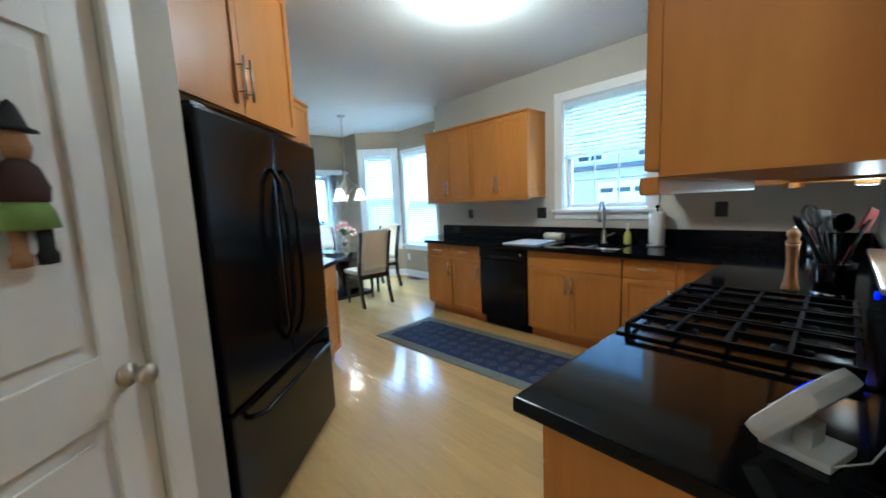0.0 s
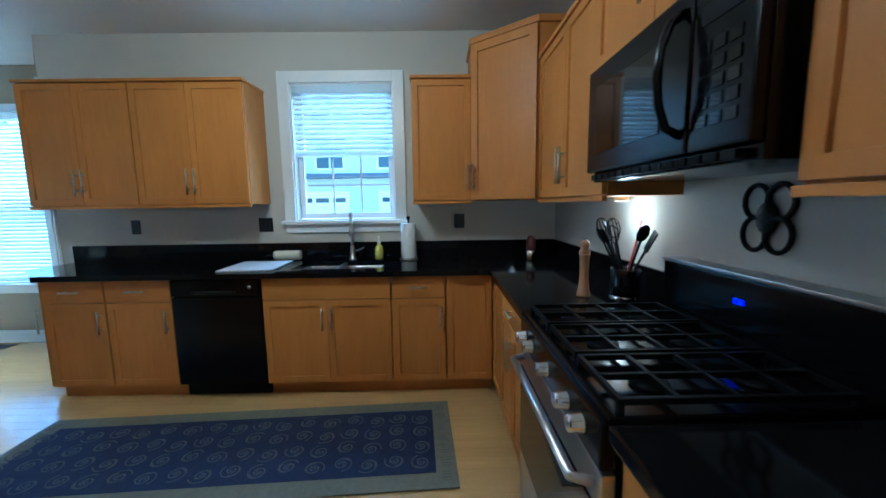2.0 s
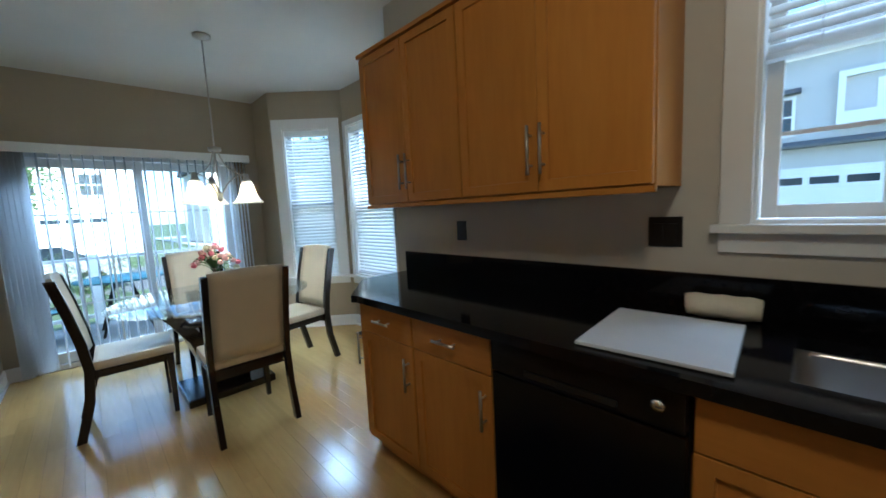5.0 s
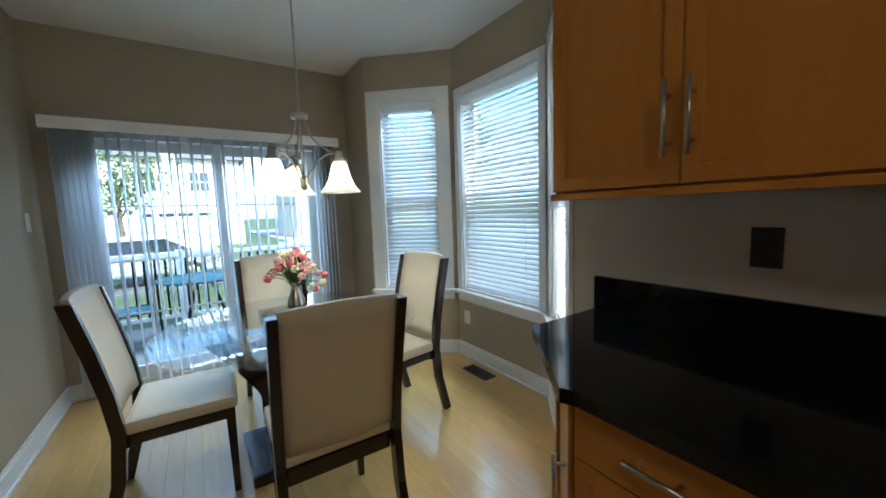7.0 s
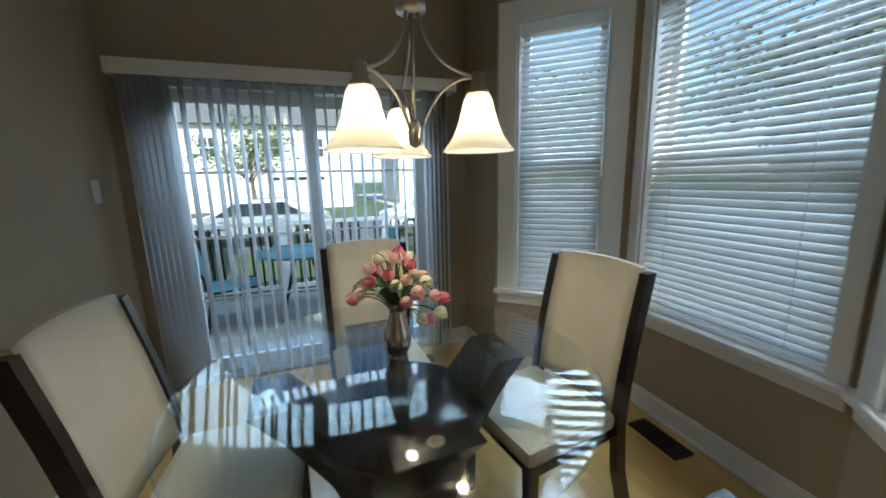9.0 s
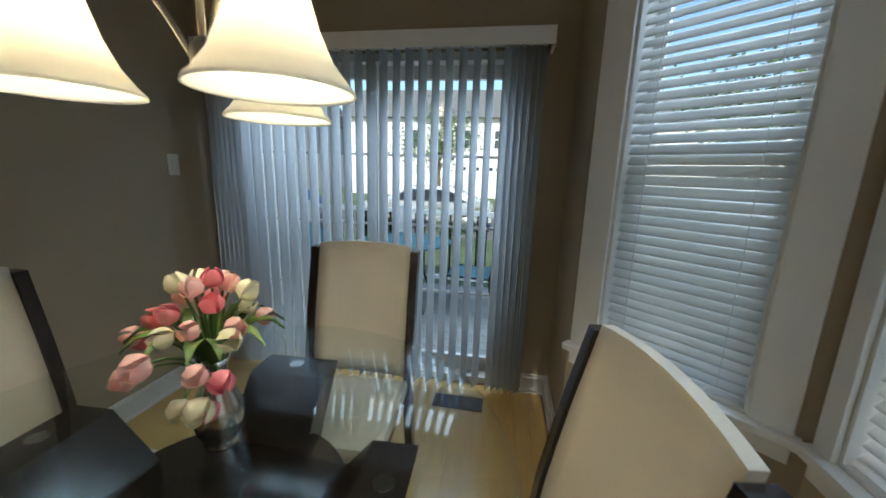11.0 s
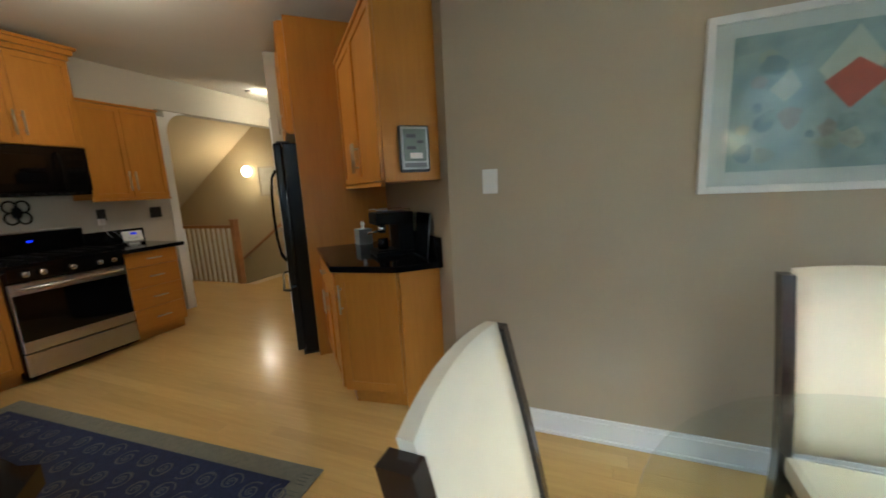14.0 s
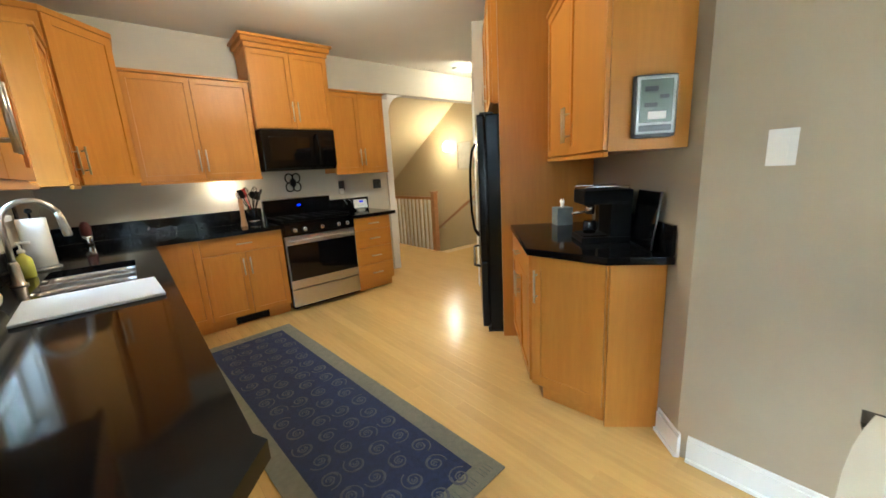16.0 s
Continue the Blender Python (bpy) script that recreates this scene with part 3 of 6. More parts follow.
def dishwasher():
    t = thing("dishwasher", "black built-in dishwasher under the granite worktop", "dishwasher", SR)
    bm = B()
    box(bm, -2.845, 0.0, 0.10, -2.235, 0.56, 0.872)
    part("body", bm, BLACKM, t)
    bm = B()
    box(bm, -2.843, -0.028, 0.115, -2.237, -0.002, 0.745, 0.005)
    part("door", bm, BLACK, t)
    bm = B()
    box(bm, -2.843, -0.034, 0.752, -2.237, -0.002, 0.868, 0.008)
    p = part("control_panel", bm, BLACK, t)
    bm = B()
    lathe(bm, [(0.0, 0.0), (0.016, 0.0), (0.016, 0.006), (0.0, 0.008)], 16, pose(-2.30, -0.034, 0.815, 90))
    part("badge", bm, CHROME, p, "small round silver badge")
    bm = B()
    box(bm, -2.70, -0.040, 0.77, -2.40, -0.034, 0.79, 0.002)
    part("vent_slot", bm, PLASTIC_B, p)
    bm = B()
    box(bm, -2.84, 0.05, 0.0, -2.24, 0.5, 0.10)
    part("toe_kick", bm, BLACKM, t)


def stove():
    """Local x runs from 1.655 to 2.415, the front faces -y."""
    t = thing("range", "black and stainless gas range with cast iron grates", "stove", RR)
    a, b = 1.657, 2.413
    bm = B()
    box(bm, a, -0.02, 0.03, b, 0.585, 0.905, 0.004)
    part("body", bm, BLACK, t)
    bm = B()
    box(bm, a, -0.045, 0.905, b, 0.52, 0.922, 0.005)
    part("cooktop", bm, BLACK, t)
    bm = B()
    box(bm, a + 0.005, -0.06, 0.795, b - 0.005, -0.02, 0.905, 0.008)
    p = part("control_panel", bm, BLACK, t, "black control panel")
    for x in (0.10, 0.20, 0.38, 0.56, 0.66):
        bm = B()
        lathe(bm, [(0.0, 0.038), (0.018, 0.038), (0.021, 0.031), (0.023, 0.006), (0.027, 0.0)], 24, pose(a + x, -0.06, 0.85, 90))
        part("knob", bm, CHROME, p, "silver burner knob")
    bm = B()
    box(bm, a + 0.005, -0.055, 0.245, b - 0.005, -0.022, 0.785, 0.006)
    d = part("oven_door", bm, STEEL, t, "stainless oven door")
    bm = B()
    box(bm, a + 0.012, -0.060, 0.335, b - 0.012, -0.053, 0.70, 0.004)
    part("window", bm, BLACKG, d, "black oven window glass")
    bm = B()
    tube(bm, [(a + 0.04, -0.055, 0.745), (a + 0.06, -0.10, 0.745), (b - 0.06, -0.10, 0.745), (b - 0.04, -0.055, 0.745)], 0.013, 12)
    part("handle", bm, STEEL, d, "stainless bar handle")
    bm = B()
    box(bm, a + 0.005, -0.052, 0.055, b - 0.005, -0.022, 0.235, 0.006)
    part("warming_drawer", bm, STEEL, t, "stainless lower drawer")
    bm = B()
    box(bm, a, 0.52, 0.905, b, 0.585, 1.13, 0.012)
    g = part("backguard", bm, BLACK, t)
    bm = B()
    box(bm, a, 0.505, 1.128, b, 0.588, 1.142, 0.005)
    part("trim", bm, STEEL, g, "stainless top edge")
    bm = B()
    box(bm, 2.018, 0.516, 1.045, 2.056, 0.521, 1.06)
    part("clock", bm, mat("blue_clock_display", (0.01, 0.02, 0.2), 0.3, emit=(0.01, 0.02, 1.0), emit_strength=0.3), g, "glowing blue digital clock")
    for cx in (a + 0.13, (a + b) / 2, b - 0.13):
        bm = B()
        for dx in (-0.11, 0, 0.11):
            box(bm, cx + dx - 0.006, -0.02, 0.938, cx + dx + 0.006, 0.50, 0.953, 0.002)
        for y in (-0.015, 0.11, 0.24, 0.37, 0.49):
            box(bm, cx - 0.116, y - 0.006, 0.938, cx + 0.116, y + 0.006, 0.952, 0.002)
        for dx in (-0.11, 0.11):
            for y in (-0.015, 0.49):
                box(bm, cx + dx - 0.007, y - 0.007, 0.922, cx + dx + 0.007, y + 0.007, 0.94)
        part("grate", bm, BLACKM, t, "cast iron grate")
        for y in (0.11, 0.37):
            bm = B()
            lathe(bm, [(0.045, 0.9225), (0.045, 0.93), (0.03, 0.935), (0.0, 0.936)], 20, Matrix.Translation((cx, y, 0)))
            part("burner", bm, BLACKM, t)
    for x in (a + 0.06, b - 0.06):
        bm = B()
        lathe(bm, [(0.018, 0.0), (0.018, 0.032)], 12, Matrix.Translation((x, 0.06, 0)))
        part("foot", bm, PLASTIC_B, t)


def microwave():
    t = thing("microwave", "black over-the-range microwave with a curved handle", "microwave", STOVE)
    a, b = 1.652, 2.412
    bm = B()
    box(bm, a, -0.375, 1.435, b, -0.002, 1.842, 0.006)
    part("body", bm, BLACK, t)
    bm = B()
    box(bm, a, -0.405, 1.47, b - 0.18, -0.376, 1.842, 0.01)
    d = part("door", bm, BLACK, t)
    bm = B()
    box(bm, a + 0.07, -0.408, 1.535, b - 0.29, -0.402, 1.77, 0.003)
    part("window", bm, BLACKG, d)
    bm = B()
    x = b - 0.215
    tube(bm, [(x + 0.01, -0.404, 1.515), (x, -0.435, 1.535), (x, -0.455, 1.59), (x, -0.462, 1.655), (x, -0.455, 1.72), (x, -0.435, 1.775), (x + 0.01, -0.404, 1.795)], 0.011)
    part("handle", bm, BLACK, d)
    bm = B()
    box(bm, b - 0.178, -0.403, 1.47, b, -0.376, 1.842, 0.008)
    p = part("control_panel", bm, BLACK, t)
    for r in range(5):
        for c in range(3):
            bm = B()
            box(bm, b - 0.15 + c * 0.042, -0.4055, 1.52 + r * 0.038, b - 0.15 + c * 0.042 + 0.03, -0.402, 1.545 + r * 0.038)
            part("button", bm, BLACKG, p)
    bm = B()
    box(bm, b - 0.15, -0.4055, 1.735, b - 0.03, -0.402, 1.775)
    part("display", bm, BLACKG, p)
    bm = B()
    for i in range(14):
        box(bm, a + 0.03 + i * 0.05, -0.398, 1.442, a + 0.07 + i * 0.05, -0.37, 1.462, 0.002)
    part("vent_louvre", bm, BLACKM, t)


fridge()
dishwasher()
stove()
microwave()

# ---- windows and doors ----


def casing(name, m, x0, x1, z0, z1, depth, sill=True, w=0.09):
    """White casing, jambs and stool; local x along the wall, room towards -y, wall face at y = 0."""
    t = tagged(thing(name, "white painted window casing with a projecting sill", "window", m), kind="structure")
    bm = B()
    box(bm, x0 - w, -0.02, z0, x0, -0.001, z1 + w, 0.004)
    box(bm, x1, -0.02, z0, x1 + w, -0.001, z1 + w, 0.004)
    box(bm, x0, -0.02, z1, x1, -0.001, z1 + w, 0.004)
    part("window_frame", bm, WHITE, t)
    bm = B()
    box(bm, x0, -0.001, z0, x0 + 0.012, depth, z1)
    box(bm, x1 - 0.012, -0.001, z0, x1, depth, z1)
    box(bm, x0 + 0.012, -0.001, z1 - 0.012, x1 - 0.012, depth, z1)
    box(bm, x0 + 0.012, -0.001, z0, x1 - 0.012, depth, z0 + 0.012)
    part("jamb", bm, WHITE, t)
    if sill:
        bm = B()
        box(bm, x0 - w - 0.02, -0.055, z0 - 0.03, x1 + w + 0.02, 0.0, z0, 0.006)
        part("window_sill", bm, WHITE, t)
        bm = B()
        box(bm, x0 - w, -0.018, z0 - 0.10, x1 + w, -0.001, z0 - 0.031, 0.004)
        part("apron", bm, WHITE, t)
    return t


def sashes(t, x0, x1, z0, z1, y, bars=0, split=None):
    """Double-hung sashes with glass; bars: muntins in the lower sash."""
    mid = split or (z0 + z1) / 2
    s = 0.045
    for k, (a, b, yy) in enumerate(((z0, mid + 0.02, y), (mid - 0.02, z1, y + 0.035))):
        bm = B()
        box(bm, x0, yy, a, x0 + s, yy + 0.03, b, 0.003)
        box(bm, x1 - s, yy, a, x1, yy + 0.03, b, 0.003)
        box(bm, x0 + s, yy, a, x1 - s, yy + 0.03, a + s, 0.003)
        box(bm, x0 + s, yy, b - s, x1 - s, yy + 0.03, b, 0.003)
        for i in range(bars):
            xx = x0 + s + (x1 - x0 - 2 * s) * (i + 1) / (bars + 1)
            box(bm, xx - 0.007, yy + 0.012, a + s, xx + 0.007, yy + 0.02, b - s)
        if bars:
            zz = (a + b) / 2
            box(bm, x0 + s, yy + 0.0125, zz - 0.007, x1 - s, yy + 0.0195, zz + 0.007)
        f = part("sash", bm, WHITE, t)
        bm = B()
        box(bm, x0 + s - 0.004, yy + 0.014, a + s - 0.004, x1 - s + 0.004, yy + 0.018, b - s + 0.004)
        g = part("pane", bm, GLASS, f)
        g.visible_shadow = False


def blind(m, x0, x1, z0, z1, y, label, tilt, pitch=0.038, width=0.046):
    """A horizontal slat blind with head rail, bottom rail, ladders and one object for each slat."""
    t = thing("window_blind", label, "blind", m, "window blinds")
    bm = B()
    box(bm, x0, y - 0.03, z1 - 0.06, x1, y + 0.03, z1, 0.004)
    part("head_rail", bm, SLAT, t)
    bm = B()
    box(bm, x0, y - 0.025, z0, x1, y + 0.025, z0 + 0.018, 0.005)
    part("bottom_rail", bm, SLAT, t)
    for q in (0.16, 0.84):
        bm = B()
        xx = x0 + (x1 - x0) * q
        box(bm, xx - 0.0015, y - 0.027, z0 + 0.018, xx + 0.0015, y - 0.025, z1 - 0.06)
        box(bm, xx - 0.0015, y + 0.025, z0 + 0.018, xx + 0.0015, y + 0.027, z1 - 0.06)
        part("ladder_cord", bm, SLAT, t)
    bm = B()
    h = width / 2
    cs = []
    for k in range(5):
        v = -h + width * k / 4
        cs.append((v, 0.004 * (1 - (v / h) ** 2)))
    rows = [[bm.verts.new((x, v, c + dz)) for v, c in cs] for x in (x0 + 0.004, x1 - 0.004) for dz in (0, 0.0024)]
    for lo, hi in ((rows[0], rows[2]), (rows[1], rows[3])):
        for k in range(4):
            bm.faces.new((lo[k], lo[k + 1], hi[k + 1], hi[k])).smooth = True
    for k in (0, 4):
        bm.faces.new((rows[0][k], rows[1][k], rows[3][k], rows[2][k]))
    me = mesh_of("slat", bm, SLAT)
    n = int((z1 - 0.06 - z0 - 0.02) / pitch)
    for i in range(n):
        s = new("slat", me)
        s.parent = t
        s.matrix_basis = Matrix.Translation((0, y, z0 + 0.035 + i * pitch)) @ Matrix.Rotation(radians(tilt + random.uniform(-1.5, 1.5)), 4, "X")
    return t


# window over the sink
WS = SINK
t = casing("window_sink", WS, -2.19, -1.35, 1.24, 2.35, 0.16)
sashes(t, -2.175, -1.365, 1.255, 2.335, 0.075, bars=2, split=1.80)
blind(WS, -2.175, -1.365, 1.77, 2.335, 0.032, "white slat blind raised half-way over the sink window", 50, pitch=0.040)
# bay windows
def bay_window(name, a, b, x0, x1, tilt, cw):
    a3, b3 = Vector((*a, 0)), Vector((*b, 0))
    ang = math.atan2((b3 - a3).y, (b3 - a3).x)
    m = Matrix.Translation(b3) @ Matrix.Rotation(ang + math.pi, 4, "Z")
    ln = (b3 - a3).length
    p0, p1 = ln - x1, ln - x0
    # local x runs from b to a, the room lies towards -y
    w = casing(name, m, p0, p1, 0.62, 2.32, 0.15, w=cw)
    sashes(w, p0 + 0.014, p1 - 0.014, 0.634, 2.306, 0.085)
    blind(m, p0 + 0.016, p1 - 0.016, 0.64, 2.305, 0.038, "white slat blind lowered in the bay window", tilt)


bay_window("window_bay_a", BAY[0], BAY[1], 0.13, AL - 0.13, 75, 0.105)
bay_window("window_bay_b", BAY[1], BAY[2], 0.085, 0.985, 46, 0.062)
bay_window("window_bay_c", BAY[2], BAY[3], 0.155, CL - 0.135, 50, 0.115)

# sliding door: local x = -world x, y = -world y
SD = Matrix.Translation((0, 6.97, 0))
t = tagged(thing("door_slider", "white framed sliding glass patio door", "door", SD), kind="structure")
bm = B()
for q in ((-2.08, 0.0, -2.035, 2.03), (-0.325, 0.0, -0.28, 2.03), (-2.035, 1.985, -0.325, 2.03), (-2.035, 0.0, -0.325, 0.045)):
    box(bm, q[0], 0.02, q[1], q[2], 0.14, q[3], 0.003)
part("door_frame", bm, WHITE, t)
for k, (a, b, y) in enumerate(((-2.03, -1.14, 0.05), (-1.20, -0.33, 0.09))):
    bm = B()
    s = 0.07
    box(bm, a, y, 0.05, a + s, y + 0.035, 1.98, 0.003)
    box(bm, b - s, y, 0.05, b, y + 0.035, 1.98, 0.003)
    box(bm, a + s, y, 1.90, b - s, y + 0.035, 1.98, 0.003)
    box(bm, a + s, y, 0.05, b - s, y + 0.035, 0.15, 0.003)
    f = part("sash", bm, WHITE, t)
    bm = B()
    for i in (1, 2):
        xx = a + s + (b - a - 2 * s) * i / 3
        box(bm, xx - 0.008, y + 0.012, 0.15, xx + 0.008, y + 0.022, 1.90)
    for i in (1, 2, 3):
        zz = 0.15 + 1.75 * i / 4
        box(bm, a + s, y + 0.0125, zz - 0.008, b - s, y + 0.0215, zz + 0.008)
    part("muntin", bm, WHITE, f)
    bm = B()
    box(bm, a + s - 0.004, y + 0.016, 0.146, b - s + 0.004, y + 0.019, 1.904)
    g = part("pane", bm, GLASS, f)
    g.visible_shadow = False
    if k == 0:
        bm = B()
        box(bm, b - 0.05, y - 0.03, 0.93, b - 0.025, y, 1.13, 0.006)
        part("handle", bm, WHITE, f)
# valance and vertical vanes
t = thing("vertical_blind", "white vinyl vertical blind half open over the patio door", "blind")
bm = B()
box(bm, -2.20, 6.80, 2.0, -0.14, 6.812, 2.085, 0.003)
box(bm, -2.20, 6.812, 2.0, -2.188, 6.968, 2.085)
box(bm, -0.152, 6.812, 2.0, -0.14, 6.968, 2.085)
box(bm, -2.188, 6.812, 2.075, -0.152, 6.968, 2.085)
part("valance", bm, WHITE, t)
bm = B()
box(bm, -2.17, 6.865, 2.02, -0.17, 6.905, 2.05, 0.003)
part("track", bm, WHITE, t)
bm = B()
cs = [(-0.0435 + 0.087 * k / 6, 0.006 * (1 - ((k - 3) / 3) ** 2)) for k in range(7)]
rows = [[bm.verts.new((v, c + dy, z)) for v, c in cs] for z in (0.035, 2.02) for dy in (0, 0.0012)]
for lo, hi in ((rows[0], rows[2]), (rows[1], rows[3])):
    for k in range(6):
        bm.faces.new((lo[k], lo[k + 1], hi[k + 1], hi[k])).smooth = True
for k in (0, 6):
    bm.faces.new((rows[0][k], rows[1][k], rows[3][k], rows[2][k]))
for r in ((0, 1), (2, 3)):
    bm.faces.new(rows[r[0]] + list(reversed(rows[r[1]])))
vane = mesh_of("vane", bm, VINYL)
xs = [-2.145 + 0.034 * i for i in range(6)] + [-1.945 + 0.0745 * i for i in range(21)] + [-0.37 + 0.036 * i for i in range(6)]
for i, x in enumerate(xs):
    o = new("vane", vane)
    o.parent = t
    turn = 58 if i < 6 else (88 - 1.05 * (i - 6) if i < 27 else 64)
    o.matrix_basis = Matrix.Translation((x, 6.885, 0)) @ Matrix.Rotation(radians(turn + random.uniform(-4, 4)), 4, "Z")

# pantry door on the slanting wall
t = tagged(thing("door_pantry", "white six-panel pantry door with a nickel knob, closed", "door", DIAG), kind="structure")
bm = B()
X0, X1 = -2.28, -1.50
box(bm, X0 + 0.004, 3.565, 0.008, X1 - 0.004, 3.60, 2.055)
for q in ((X0 + 0.004, 0.008, X0 + 0.12, 2.055), (X1 - 0.12, 0.008, X1 - 0.004, 2.055), (X0 + 0.12, 1.77, X1 - 0.12, 2.055),
          (X0 + 0.12, 0.87, X1 - 0.12, 1.03), (X0 + 0.12, 0.008, X1 - 0.12, 0.24)):
    box(bm, q[0], 3.553, q[1], q[2], 3.565, q[3], 0.004)
for z0, z1 in ((1.03, 1.77), (0.24, 0.87)):
    box(bm, X0 + 0.16, 3.556, z0 + 0.04, X1 - 0.16, 3.568, z1 - 0.04, 0.006)
part("leaf", bm, WHITE, t)
bm = B()
lathe(bm, [(0.03, 0.0), (0.03, 0.008), (0.012, 0.012), (0.011, 0.035), (0.024, 0.045), (0.028, 0.058), (0.022, 0.068), (0.0, 0.072)], 20, pose(-1.565, 3.553, 0.955, 90))
part("knob", bm, NICKEL, t, "brushed nickel knob")
bm = B()
box(bm, X0 - 0.075, 3.522, 0.0, X0, 3.54, 2.06, 0.005)
box(bm, X1, 3.522, 0.0, X1 + 0.075, 3.54, 2.06, 0.005)
box(bm, X0 - 0.075, 3.522, 2.06, X1 + 0.075, 3.54, 2.135, 0.005)
part("casing", bm, WHITE, t)

# ---- dining set ----


def dining_chair(m, label):
    """Seat centre at the origin, the back towards -y."""
    t = thing("dining_chair", label, "chair", m, "chairs round the table")
    w = 0.222
    for s in (-1, 1):
        prof = [(-0.30, 0.0), (-0.235, 0.24), (-0.215, 0.45), (-0.235, 0.62), (-0.275, 0.82), (-0.325, 1.03)]
        bmp = B()
        for (ya, za), (yb, zb) in zip(prof, prof[1:]):
            vs = [bmp.verts.new((s * w + dx, y + dy, z)) for z, y in ((za, ya), (zb, yb)) for dx, dy in ((-0.017, -0.025), (0.017, -0.025), (0.017, 0.025), (-0.017, 0.025))]
            for k in range(4):
                bmp.faces.new((vs[k], vs[(k + 1) % 4], vs[4 + (k + 1) % 4], vs[4 + k]))
            bmp.faces.new(vs[:4])
            bmp.faces.new(vs[4:])
        bmesh.ops.remove_doubles(bmp, verts=bmp.verts, dist=0.0005)
        part("back_post", bmp, ESPRESSO, t)
    # upholstered back, gently bowed
    bm = B()
    zs = [0.50 + 0.545 * i / 8 for i in range(9)]
    grid = []
    for side, th in ((1, 0.014), (-1, -0.011)):
        rows = []
        for i, z in enumerate(zs):
            yb = np.interp(z, [0.45, 0.62, 0.82, 1.05], [-0.215, -0.235, -0.275, -0.33])
            row = []
            for j in range(9):
                u = -1 + j / 4
                bow = -0.018 * (1 - u * u)
                row.append(bm.verts.new((u * 0.204, float(yb) + th + bow, z + (0.012 * (1 - u * u) if i == 8 else 0))))
            rows.append(row)
        for i in range(8):
            for j in range(8):
                f = (rows[i][j], rows[i][j + 1], rows[i + 1][j + 1], rows[i + 1][j])
                bm.faces.new(f if side > 0 else tuple(reversed(f))).smooth = True
        grid.append(rows)
    a, b = grid
    for i in range(8):
        for j in (0, 8):
            bm.faces.new((a[i][j], a[i + 1][j], b[i + 1][j], b[i][j]))
    for i in (0, 8):
        for j in range(8):
            bm.faces.new((a[i][j], a[i][j + 1], b[i][j + 1], b[i][j]))
    part("backrest", bm, LEATHER, t)
    bm = B()
    box(bm, -0.225, -0.20, 0.435, 0.225, 0.225, 0.495, 0.024)
    part("seat", bm, LEATHER, t)
    bm = B()
    box(bm, -0.20, -0.205, 0.37, 0.20, -0.18, 0.434, 0.003)
    box(bm, -0.20, 0.175, 0.385, 0.20, 0.20, 0.434, 0.003)
    box(bm, -0.215, -0.18, 0.385, -0.19, 0.175, 0.434, 0.003)
    box(bm, 0.19, -0.18, 0.385, 0.215, 0.175, 0.434, 0.003)
    part("seat_frame", bm, ESPRESSO, t)
    for s in (-1, 1):
        bm = B()
        vs = [bm.verts.new((s * 0.195 + dx * f, 0.19 + dy * f, z)) for z, f in ((0.0, 0.014), (0.434, 0.021)) for dx, dy in ((-1, -1), (1, -1), (1, 1), (-1, 1))]
        for k in range(4):
            bm.faces.new((vs[k], vs[(k + 1) % 4], vs[4 + (k + 1) % 4], vs[4 + k]))
        bm.faces.new(vs[:4])
        bm.faces.new(vs[4:])
        part("leg", bm, ESPRESSO, t)
    return t


TC = (-0.94, 5.36)
chair = dining_chair(pose(-0.966, 4.731, 0, 0, 0, -1.3), "espresso dining chair with tall cream leather back")
copy_thing(chair, pose(-0.379, 5.346, 0, 0, 0, 99))
copy_thing(chair, pose(-1.486, 5.387, 0, 0, 0, -92.4))
copy_thing(chair, pose(-0.908, 5.942, 0, 0, 0, 182.5))

t = thing("dining_table", "round glass dining table on a black wooden pedestal", "table", Matrix.Translation((*TC, 0)))
bm = B()
lathe(bm, [(0.0, 0.748), (0.668, 0.748), (0.678, 0.7505), (0.68, 0.754), (0.678, 0.7575), (0.668, 0.76), (0.0, 0.76)], 72)
part("glass_top", bm, TABLE_GLASS, t, "clear round glass top")
bm = B()
box(bm, -0.30, -0.24, 0.0, 0.30, 0.24, 0.06, 0.012)
part("base_plate", bm, ESPRESSO, t)
bm = B()
lathe(bm, [(0.0, 0.574), (0.295, 0.574), (0.31, 0.582), (0.31, 0.598), (0.303, 0.606), (0.0, 0.606)], 48)
part("shelf", bm, ESPRESSO, t, "round glossy black shelf under the glass")
for k in range(4):
    q = Matrix.Rotation(radians(90 * k + 3), 4, "Z")
    bm = B()
    pts = [(0.03, 0.06), (0.06, 0.25), (0.13, 0.45), (0.24, 0.62), (0.345, 0.743)]
    vs = []
    for x, z in pts:
        vs.append([bm.verts.new(q @ Vector((x + o, y, z))) for o, y in ((0, -0.118), (0.11, -0.118), (0.11, 0.118), (0, 0.118))])
    for p, r in zip(vs, vs[1:]):
        for j in range(4):
            bm.faces.new((p[j], p[(j + 1) % 4], r[(j + 1) % 4], r[j]))
    bm.faces.new(vs[0])
    bm.faces.new(vs[-1])
    part("leg", bm, ESPRESSO, t, "curved black slab leg")
    bm = B()
    lathe(bm, [(0.022, 0.743), (0.022, 0.7478)], 16, q @ Matrix.Translation((0.405, 0, 0)))
    part("pin", bm, CHROME, t, "round steel glass support")

